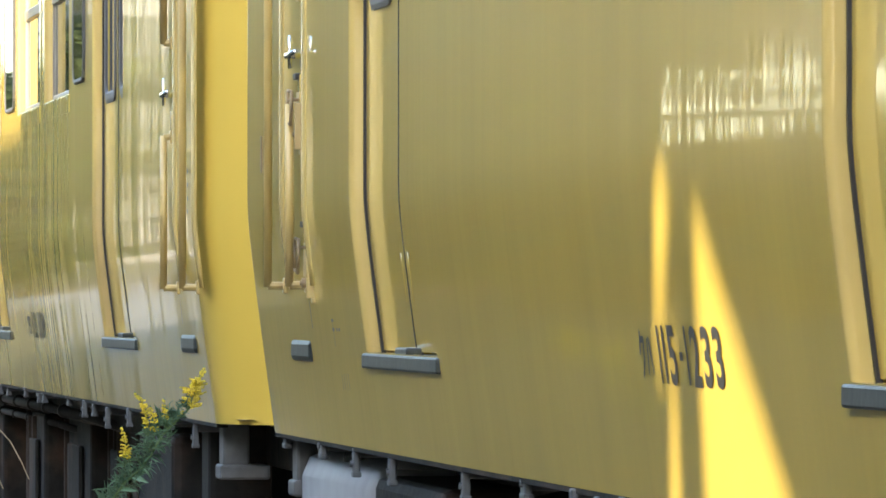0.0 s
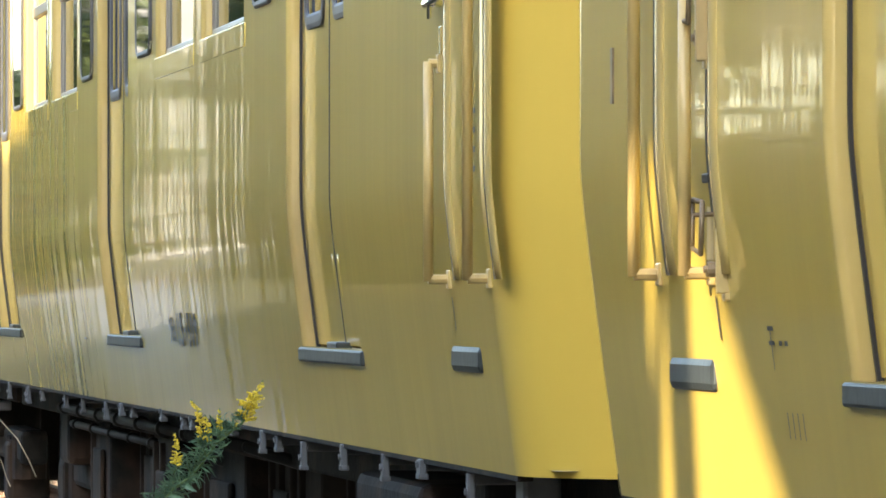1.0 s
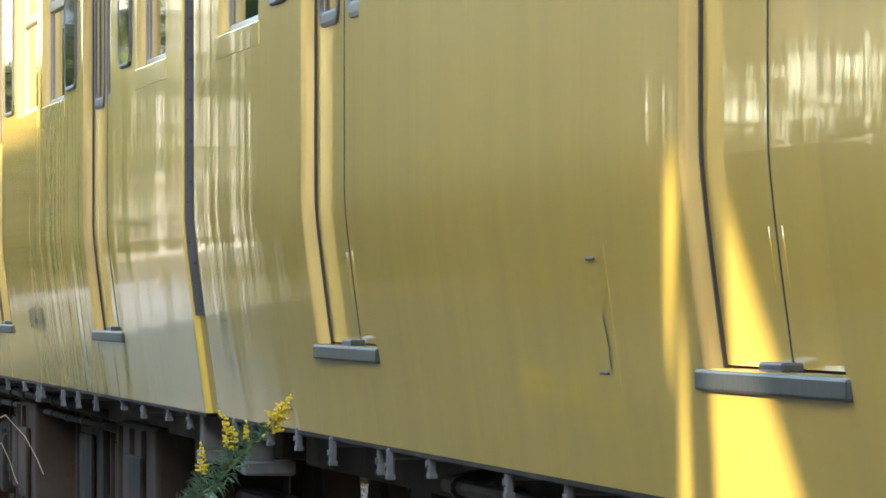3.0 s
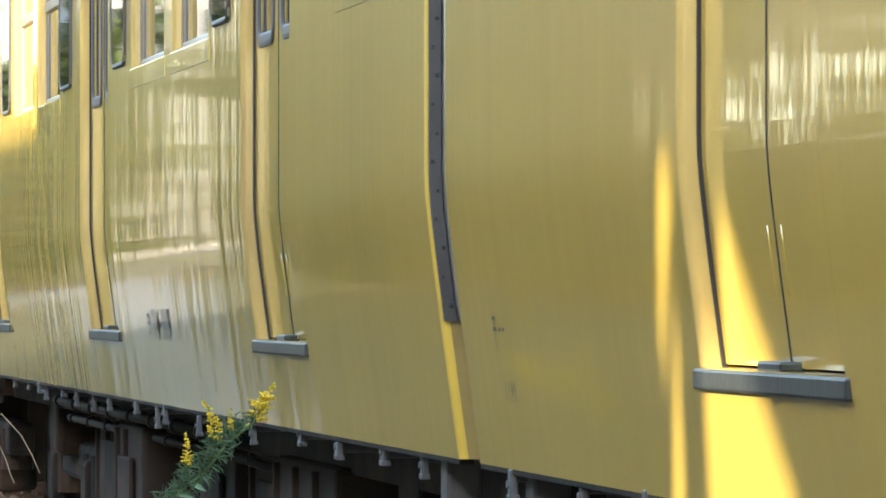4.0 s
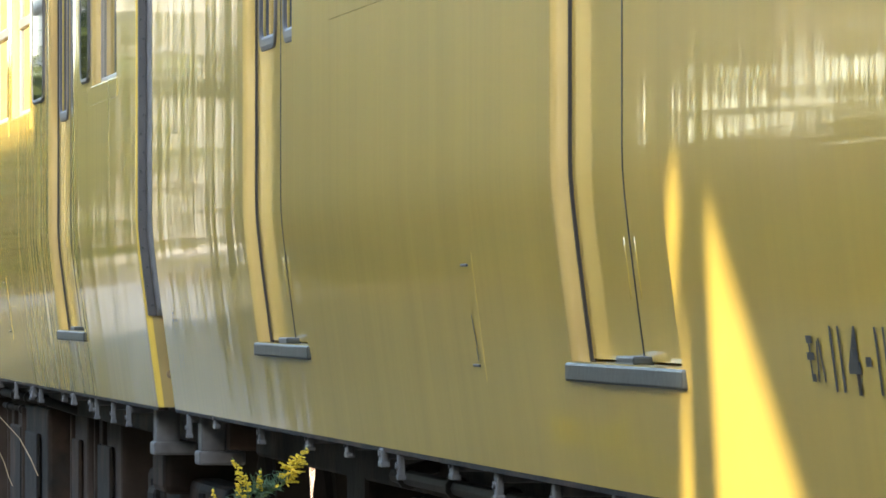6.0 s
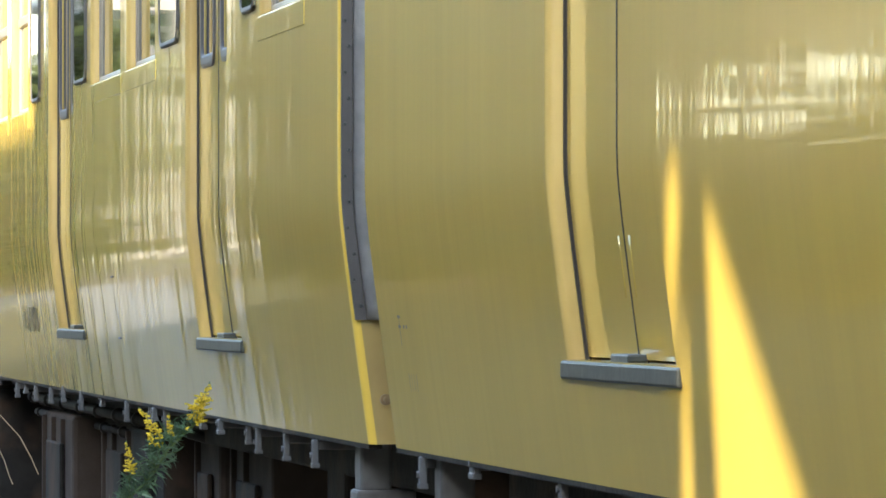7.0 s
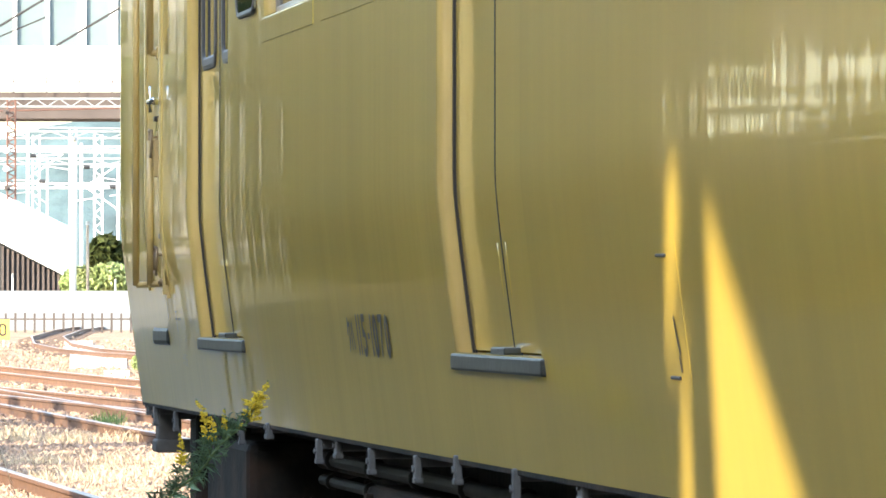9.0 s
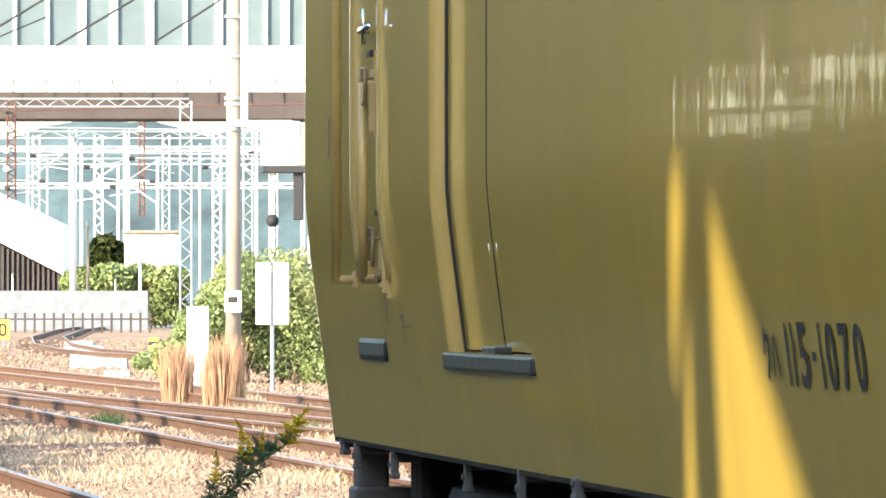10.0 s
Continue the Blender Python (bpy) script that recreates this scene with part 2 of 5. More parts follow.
def track(name, centre, label):
    """A track: two rails and its sleepers."""
    t = root(name, (0, 0, 0), label, "railway track", "yard tracks", "structure")
    for side in (-0.567, 0.567):
        pts = []
        for i, (x, y) in enumerate(centre):
            a, c = centre[max(i - 1, 0)], centre[min(i + 1, len(centre) - 1)]
            d = Vector((c[0] - a[0], c[1] - a[1])).normalized()
            pts.append((x - d.y * side, y + d.x * side))
        part("rail", rail_profile(B(), pts), [M_RAIL, M_RAILTOP], t, "rusty steel rail with a worn bright head")
    bm = B()
    box(bm, -0.11, 0.11, -1.05, 1.05, -0.3, -0.135, 0.012)
    sl = mesh_of("sleeper", bm, M_SLEEPER)
    for (x0, y0), (x1, y1) in zip(centre, centre[1:]):
        n = int(math.hypot(x1 - x0, y1 - y0) / 0.75)
        for i in range(n):
            k = i / n
            share("sleeper", sl, t, (x0 + (x1 - x0) * k, y0 + (y1 - y0) * k, random.uniform(-0.01, 0.01)), math.atan2(y1 - y0, x1 - x0))
    return t


def line(f, x0, x1, step):
    n = max(1, int(abs(x1 - x0) / step))
    return [(x0 + (x1 - x0) * i / n, f(x0 + (x1 - x0) * i / n)) for i in range(n + 1)]


def own(x):
    return 3.32 - 0.02 * max(0.0, -x - 25)


track("main_track", line(own, 30, -110, 5), "main line track on brown ballast under the train")
track("second_track", line(lambda x: 5.75 + 0.02 * (x + 95), -30, -190, 8), "rusty second track crossing the yard")
track("third_track", line(lambda x: 9.4 + 0.035 * (x + 90), -30, -160, 8), "rusty siding track among dry grass")

track("crossover_track", line(lambda x: 6.15 + 0.0728 * (x + 98), -50, -118, 6), "rusty crossover track cutting across the yard")

# ---- train ----
V0, SLOW = 6.31, -0.003115
CENTRE, HALF, BOTTOM = 3.32, 1.45, 0.97


def tuck(z):
    t = max(0.0, min(1.0, (1.60 - z) / 0.63))
    return 0.088 * t * t / (t + 0.15)


def side(z):
    return -HALF + tuck(z)


def spread(a, b, step):
    n = max(1, math.ceil((b - a) / step - 1e-6))
    return [a + (b - a) * i / n for i in range(n)]


def grid_cuts(cuts, step):
    cuts = sorted(set(round(c, 4) for c in cuts))
    out = []
    for a, b in zip(cuts, cuts[1:]):
        out += spread(a, b, step)
    return out + [cuts[-1]]


ZCUT = [0.97, 1.03, 1.10, 1.17, 1.24, 1.31, 1.37, 1.43, 1.48, 1.53, 1.57, 1.61, 1.7, 1.9, 2.1, 2.4, 2.95, 3.15]
ROUND = 0.016


def body_shell(x0, x1, holes, r0, r1):
    """The car's shell: pressed near side with openings, corners of radius r0 and r1 at its ends, far side, ends and roof."""
    bm = B()
    xa, xb = x0 + r0, x1 - r1
    xc = grid_cuts([xa, xb] + [h[0] - ROUND for h in holes] + [h[1] + ROUND for h in holes], 1.2)
    zc = grid_cuts(ZCUT + [h[2] for h in holes] + [h[3] for h in holes], 0.4)

    def inside(x, z):
        return any(h[0] - ROUND - 1e-3 < x < h[1] + ROUND + 1e-3 and h[2] < z < h[3] for h in holes)

    ver = {}

    def v(x, y, z):
        k = (round(x, 4), round(y, 4), round(z, 4))
        if k not in ver:
            ver[k] = bm.verts.new((x, y, z))
        return ver[k]

    xc = sorted(set(xc + [xa + 0.01, xa + 0.03, xb - 0.03, xb - 0.01]))
    for a, b in zip(xc, xc[1:]):
        for c, d in zip(zc, zc[1:]):
            if not inside((a + b) / 2, (c + d) / 2):
                bm.faces.new((v(a, side(c), c), v(b, side(c), c), v(b, side(d), d), v(a, side(d), d)))
    # rounded corners, then the end faces
    for xe, r, s in ((x0, r0, -1), (x1, r1, 1)):
        cx = xe - s * r
        steps = 8
        for c, d in zip(zc, zc[1:]):
            for i in range(steps):
                a0, a1 = math.pi / 2 * i / steps, math.pi / 2 * (i + 1) / steps
                q = [v(cx + s * r * math.sin(a), side(z) + r * (1 - math.cos(a)), z) for a, z in ((a0, c), (a1, c), (a1, d), (a0, d))]
                bm.faces.new(q if s > 0 else q[::-1])
            q = [(xe, side(z) + r if k else 1.44, z) for k, z in ((1, c), (0, c), (0, d), (1, d))]
            quad(bm, *(q if s > 0 else q[::-1])).material_index = 2 if r < 0.1 else 0
    # roof and far side
    top = [(-HALF, 3.15), (-1.38, 3.32), (-1.15, 3.48), (-0.7, 3.60), (0, 3.65), (0.7, 3.60), (1.15, 3.48), (1.38, 3.32), (HALF, 3.15)]
    for (ya, za), (yb, zb) in zip(top, top[1:]):
        quad(bm, (x0 + 0.03, ya, za), (x1 - 0.03, ya, za), (x1 - 0.03, yb, zb), (x0 + 0.03, yb, zb)).material_index = 1
    quad(bm, (x1, 1.44, 0.97), (x0, 1.44, 0.97), (x0, 1.44, 3.15), (x1, 1.44, 3.15))
    for x, s in ((x0 + 0.03, -1), (x1 - 0.03, 1)):
        f = bm.faces.new([bm.verts.new((x, y, z)) for y, z in (top if s < 0 else top[::-1])])
        f.material_index = 1
    quad(bm, (x0 + 0.1, -1.33, 0.985), (x0 + 0.1, 1.4, 0.985), (x1 - 0.1, 1.4, 0.985), (x1 - 0.1, -1.33, 0.985)).material_index = 1
    return bm


def jamb(h, depth):
    """The lining of an opening: upright sides with a rounded lip, and the head and foot."""
    a, b, z0, z1 = h
    bm = B()
    zs = [z for z in ZCUT if z0 < z < z1]
    zs = [z0] + zs + [z1]
    r = ROUND
    arc = [(r * (1 - math.sin(k * math.pi / 10)), r * (1 - math.cos(k * math.pi / 10))) for k in range(6)]
    for x, s in ((a, -1), (b, 1)):
        prof = [(x + s * o, dy) for o, dy in arc] + [(x, depth)]
        rows = [[bm.verts.new((px, side(z) + dy, z)) for px, dy in prof] for z in zs]
        for r0, r1 in zip(rows, rows[1:]):
            for k in range(len(prof) - 1):
                q = (r0[k], r0[k + 1], r1[k + 1], r1[k])
                bm.faces.new(q if s < 0 else q[::-1]).smooth = k < 5
    for z in (z0, z1):
        q = [(a - r, side(z), z), (b + r, side(z), z), (b + r, side(z) + depth, z), (a - r, side(z) + depth, z)]
        quad(bm, *(q if z == z0 else q[::-1]))
    return bm


def leaf_panel(a, b, z0, z1, depth, hole=None):
    """One curved door leaf 20 mm thick, with a hole for its window."""
    bm = B()
    zs = [z0] + [z for z in ZCUT if z0 < z < z1] + [z1]
    xs = [a, b]
    if hole:
        xs = sorted(xs + [hole[0], hole[1]])
        zs = sorted(set(zs + [hole[2], hole[3]]))
    ver = {}

    def v(x, z):
        if (x, z) not in ver:
            ver[(x, z)] = bm.verts.new((x, side(z) + depth, z))
        return ver[(x, z)]
    for p, q in zip(xs, xs[1:]):
        for c, d in zip(zs, zs[1:]):
            if hole and hole[0] < (p + q) / 2 < hole[1] and hole[2] < (c + d) / 2 < hole[3]:
                continue
            bm.faces.new((v(p, c), v(q, c), v(q, d), v(p, d)))
    g = bmesh.ops.extrude_face_region(bm, geom=bm.faces[:])
    bmesh.ops.translate(bm, verts=[w for w in g["geom"] if isinstance(w, bmesh.types.BMVert)], vec=(0, 0.02, 0))
    bmesh.ops.recalc_face_normals(bm, faces=bm.faces[:])
    return bm


def ring(a, b, z0, z1, y, width, thick, r):
    """A rounded rectangular frame in the plane y, its outside a..b by z0..z1."""
    bm = B()

    def loop(o, yy):
        rr = max(r - o, 0.004)
        pts = []
        for cx, cz, a0 in ((b - o - rr, z1 - o - rr, 0), (a + o + rr, z1 - o - rr, 90), (a + o + rr, z0 + o + rr, 180), (b - o - rr, z0 + o + rr, 270)):
            for k in range(5):
                t = radians(a0 + 22.5 * k)
                pts.append(bm.verts.new((cx + rr * math.cos(t), yy, cz + rr * math.sin(t))))
        return pts
    loops = [loop(0, y), loop(0, y - thick), loop(width * 0.3, y - thick * 1.25), loop(width * 0.8, y - thick * 1.1), loop(width, y - thick * 0.5), loop(width, y)]
    for p, q in zip(loops, loops[1:]):
        for k in range(len(p)):
            bm.faces.new((p[k], p[(k + 1) % len(p)], q[(k + 1) % len(p)], q[k]))
    bmesh.ops.recalc_face_normals(bm, faces=bm.faces[:])
    return bm


def pane(a, b, z0, z1, y):
    return box(B(), a, b, y, y + 0.006, z0, z1)


GLYPH = {"1": 0.22, "-": 0.45}


def glyph(ch):
    cu = bpy.data.curves.new("letter", "FONT")
    cu.body, cu.size, cu.offset = ch, 1.0, 0.022
    tmp = bpy.data.objects.new("letter", cu)
    me = bpy.data.meshes.new_from_object(tmp)
    bpy.data.objects.remove(tmp)
    return me


def lettering(parent, text, x0, x1, z0, z1):
    """Stencilled numerals, one by one, on the tucked side."""
    total = sum(GLYPH.get(c, 1.0) + 0.44 for c in text) - 0.44
    k, x = (x1 - x0) / total, x0
    for ch in text:
        w = GLYPH.get(ch, 1.0) * k
        if ch == "1":
            strokes(parent, [(x + w / 2, z0 + 0.011, x + w / 2, z1 - 0.009)], 0.017, "black stencilled numeral", "letter")
            x += w + 0.44 * k
            continue
        me = glyph(ch)
        xs = [p.co.x for p in me.vertices]
        zs = [p.co.y for p in me.vertices]
        bm = B()
        bm.from_mesh(me)
        bpy.data.meshes.remove(me)
        for p in bm.verts:
            fx = (p.co.x - min(xs)) / (max(xs) - min(xs))
            fz = (p.co.y - min(zs)) / (max(zs) - min(zs))
            z = z0 + fz * (z1 - z0) if ch != "-" else z0 + (0.42 + 0.14 * fz) * (z1 - z0)
            p.co = (x + fx * w, side(z) - 0.0025, z)
        bmesh.ops.recalc_face_normals(bm, faces=bm.faces[:])
        part("letter", bm, M_INK, parent, "black stencilled numeral")
        x += w + 0.44 * k


def strokes(parent, segs, w=0.011, label="small black stencilled mark", name="lettering"):
    """Painted strokes (x0, z0, x1, z1) on the side."""
    bm = B()
    for x0, z0, x1, z1 in segs:
        d = Vector((x1 - x0, z1 - z0)).normalized() * w / 2
        n = Vector((-d.y, d.x))
        pts = [(x0 - d.x + n.x, z0 - d.y + n.y), (x0 - d.x - n.x, z0 - d.y - n.y), (x1 + d.x - n.x, z1 + d.y - n.y), (x1 + d.x + n.x, z1 + d.y + n.y)]
        quad(bm, *[(x, side(z) - 0.0025, z) for x, z in pts])
    bmesh.ops.recalc_face_normals(bm, faces=bm.faces[:])
    return part(name, bm, M_INK, parent, label)


KANA = {
    "ku": [(0.35, 1.0, 0.1, 0.55), (0.3, 0.85, 0.85, 0.85), (0.85, 0.85, 0.7, 0.35), (0.7, 0.35, 0.3, 0.0)],
    "ha": [(0.35, 0.8, 0.1, 0.1), (0.6, 0.85, 0.9, 0.1)],
    "mo": [(0.2, 0.9, 0.8, 0.9), (0.1, 0.55, 0.9, 0.55), (0.45, 0.9, 0.45, 0.15), (0.45, 0.1, 0.85, 0.1)]}


def kana(parent, names, x, z, size):
    for i, k in enumerate(names):
        segs = []
        for a, b, c, d in KANA[k]:
            segs.append((x + size * (i + a * 0.85), z + size * b, x + size * (i + c * 0.85), z + size * d))
        strokes(parent, segs, 0.012, "small black stencilled class letter", "letter")


def step_plate(parent, x0, x1, z=1.205, high=0.048):
    y = side(z - high)
    bm = B()
    box(bm, x0, x1, y - 0.012, y + 0.05, z - high, z, 0.005 if x1 - x0 > 1 else 0.015)
    p = part("step_plate", bm, M_STEP, parent, "worn grey metal door step")
    if x1 - x0 > 1:
        bm = B()
        xm = (x0 + x1) / 2
        box(bm, xm - 0.12, xm + 0.09, y - 0.002, y + 0.04, z + 0.002, z + 0.018, 0.004)
        part("rail_stop", bm, M_STEP, p)


def half_round(x, depth, half, proud, zs):
    """An upright half-round bead on the tucked side."""
    bm = B()
    prof = [(-half * math.cos(math.pi * k / 8), -proud * math.sin(math.pi * k / 8)) for k in range(9)]
    rows = [[bm.verts.new((x + o, side(z) + depth + p, z)) for o, p in prof] for z in zs]
    for r0, r1 in zip(rows, rows[1:]):
        for k in range(9):
            bm.faces.new((r0[k], r0[(k + 1) % 9], r1[(k + 1) % 9], r1[k]))
    bm.faces.new(rows[0])
    bm.faces.new(rows[-1][::-1])
    bmesh.ops.recalc_face_normals(bm, faces=bm.faces[:])
    return bm


def door(car, a, b):
    """A pair of sliding leaves in a recess, with seal, windows and step."""
    z0, z1, depth = 1.21, 2.98, 0.041
    d = part("door", jamb((a, b, z0, z1), depth + 0.025), M_TRIM, car, "recessed yellow double sliding door")
    m = (a + b) / 2
    for p, q in ((a + 0.012, m - 0.004), (m + 0.004, b - 0.004)):
        w = (p + 0.13, q - 0.13, 2.06, 2.78)
        lf = part("door_leaf", leaf_panel(p, q, z0 + 0.005, z1, depth, w), M_PAINT, d)
        y = side(2.4) + depth
        bm = ring(w[0] - 0.035, w[1] + 0.035, w[2] - 0.035, w[3] + 0.035, y + 0.002, 0.04, 0.008, 0.07)
        part("window_seal", bm, M_SEAL, d, "grey rubber window seal")
        part("window_pane", pane(w[0], w[1], w[2], w[3], y + 0.006), M_GLASS, d)
    zs = [z0] + [z for z in ZCUT if z0 < z < z1] + [z1]
    for x0, x1, y0, y1 in ((a + 0.001, a + 0.012, depth - 0.0065, depth + 0.004), (m - 0.004, m + 0.004, depth - 0.002, depth + 0.006)):
        bm = B()
        cols = [[bm.verts.new((x, side(c) + y, c)) for x, y in ((x0, y1), (x0, y0), (x1, y0), (x1, y1))] for c in zs]
        for r0, r1 in zip(cols, cols[1:]):
            for k in range(3):
                bm.faces.new((r0[k], r0[k + 1], r1[k + 1], r1[k]))
        bmesh.ops.recalc_face_normals(bm, faces=bm.faces[:])
        part("door_seal", bm, M_RUBBER, d, "black rubber door edge")
    for x in (m - 0.07, m + 0.055):
        bm = half_round(x, depth + 0.001, 0.006, 0.002, [1.33, 1.37, 1.41, 1.445])
        part("finger_grip", bm, M_PAINT, d, "slim raised grip strip", True)
    step_plate(car, a - 0.06, b + 0.05, 1.207, 0.036)


def unit_window(car, a, b):
    """A deep-set sash window with an aluminium frame and a raised ledge below."""
    z0, z1, depth = 2.10, 2.92, 0.05
    w = part("window", jamb((a, b, z0, z1), depth), M_TRIM, car, "deep-set carriage window with yellow surround")
    y = side(2.5) + depth - 0.012
    part("window_frame", ring(a, b, z0, z1, y + 0.008, 0.03, 0.012, 0.01), M_ALU, w)
    part("window_pane", pane(a + 0.03, b - 0.03, z0 + 0.03, z1 - 0.03, y + 0.003), M_GLASS, w)
    part("sash_bar", box(B(), a + 0.03, b - 0.03, y - 0.012, y + 0.01, 2.48, 2.52, 0.003), M_ALU, w)
    part("window_ledge", box(B(), a - 0.05, b + 0.05, side(2.06) - 0.002, side(2.06) + 0.01, 2.03, 2.097, 0.0018), M_PAINT, w)


def pocket_window(car, a, b):
    """A narrow fixed window in a rounded rubber seal beside a door."""
    z0, z1 = 2.12, 2.88
    y = side(2.5)
    w = part("pocket_window", pane(a + 0.012, b - 0.012, z0 + 0.012, z1 - 0.012, y - 0.008), M_GLASS, car)
    part("window_seal", ring(a, b, z0, z1, y + 0.004, 0.02, 0.012, 0.08), M_SEAL, w, "black rubber window seal")


def handrail(car, x, z0, z1, stand=0.024, r=0.011):
    y = side(1.7)
    bm = B()
    tube(bm, (x, y - stand, z0), (x, y - stand, z1), r, seg=12)
    h = part("handrail", bm, M_HANDRAIL, car, "yellow painted upright handrail", True)
    for z in (z0 + 0.004, z1 - 0.004):
        bm = B()
        tube(bm, (x, y - stand, z), (x, side(z) + 0.004, z), r * 0.95, seg=8)
        box(bm, x - 0.02, x + 0.02, side(z) - 0.006, side(z) + 0.004, z - 0.02, z + 0.02, 0.003)
        part("bracket", bm, M_HANDRAIL, h)


def crew_handle(car, x, z):
    y = side(z)
    bm = B()
    tube(bm, (x, y, z), (x, y - 0.03, z), 0.010, seg=10)
    tube(bm, (x - 0.06, y - 0.026, z), (x + 0.11, y - 0.024, z + 0.004), 0.010, 0.007)
    tube(bm, (x, y - 0.026, z - 0.035), (x, y - 0.026, z + 0.05), 0.005)
    part("door_handle", bm, M_CHROME, car, "polished chrome crew door handle", True)
    part("door_lock", box(B(), x - 0.022, x + 0.022, y - 0.004, y + 0.002, z - 0.11, z - 0.05, 0.002), M_TRIM, car)


def lamp_hook(car, x, z):
    """A marker bracket: back plate, standing wire loop, keeper plate, pin and dark socket."""
    y = side(z)
    bm = box(B(), x - 0.035, x + 0.035, y - 0.005, y + 0.004, z - 0.045, z + 0.05, 0.002)
    h = part("marker_bracket", bm, M_HANDRAIL, car, "weathered yellow folding marker bracket")
    pts = [(x - 0.06, y - 0.024, z + 0.055), (x - 0.055, y - 0.026, z - 0.025), (x + 0.03, y - 0.026, z - 0.035), (x + 0.035, y - 0.024, z + 0.05), (x - 0.06, y - 0.024, z + 0.055)]
    bm = bent(B(), pts, 0.0045, 6)
    tube(bm, (x + 0.03, y - 0.024, z + 0.03), (x + 0.03, y, z + 0.03), 0.004, seg=6)
    tube(bm, (x - 0.05, y - 0.024, z + 0.03), (x - 0.05, y, z + 0.03), 0.004, seg=6)
    part("loop", bm, M_GRIMY, h, "grimy wire loop", True)
    lo = side(z - 0.10)
    bm = box(B(), x + 0.075, x + 0.085, lo - 0.022, lo + 0.003, z - 0.10, z + 0.02, 0.003)
    box(bm, x + 0.055, x + 0.085, lo - 0.008, lo + 0.003, z - 0.112, z - 0.098, 0.003)
    part("keeper", bm, M_HANDRAIL, h)
    bm = tube(B(), (x + 0.03, y, z - 0.06), (x + 0.03, y - 0.016, z - 0.06), 0.013, seg=12)
    tube(bm, (x + 0.03, y - 0.014, z - 0.06), (x + 0.03, y - 0.021, z - 0.06), 0.006, seg=8)
    part("pin", bm, M_GRIMY, h)
    bm = box(B(), x - 0.035, x + 0.03, y - 0.014, y + 0.002, z + 0.082, z + 0.098, 0.003)
    part("socket", bm, M_RUBBER, h, "dark socket")


def crew_seam(car, x, z0, z1):
    """The edge of the crew door beside a handrail: a dark slit and the rolled lip of its frame."""
    zs = [z0] + [z for z in ZCUT if z0 < z < z1] + [z1]
    bm = B()
    for c, d in zip(zs, zs[1:]):
        quad(bm, (x, side(c) - 0.0015, c), (x + 0.024, side(c) - 0.0015, c), (x + 0.024, side(d) - 0.0015, d), (x, side(d) - 0.0015, d))
    bmesh.ops.remove_doubles(bm, verts=bm.verts[:], dist=0.0005)
    e = part("crew_door_seam", bm, M_RUBBER, car, "dark slit at the crew door's edge")
    bm = half_round(x + 0.075, 0.001, 0.035, 0.010, zs)
    part("frame_lip", bm, M_TRIM, e, "rolled yellow door frame lip", True)


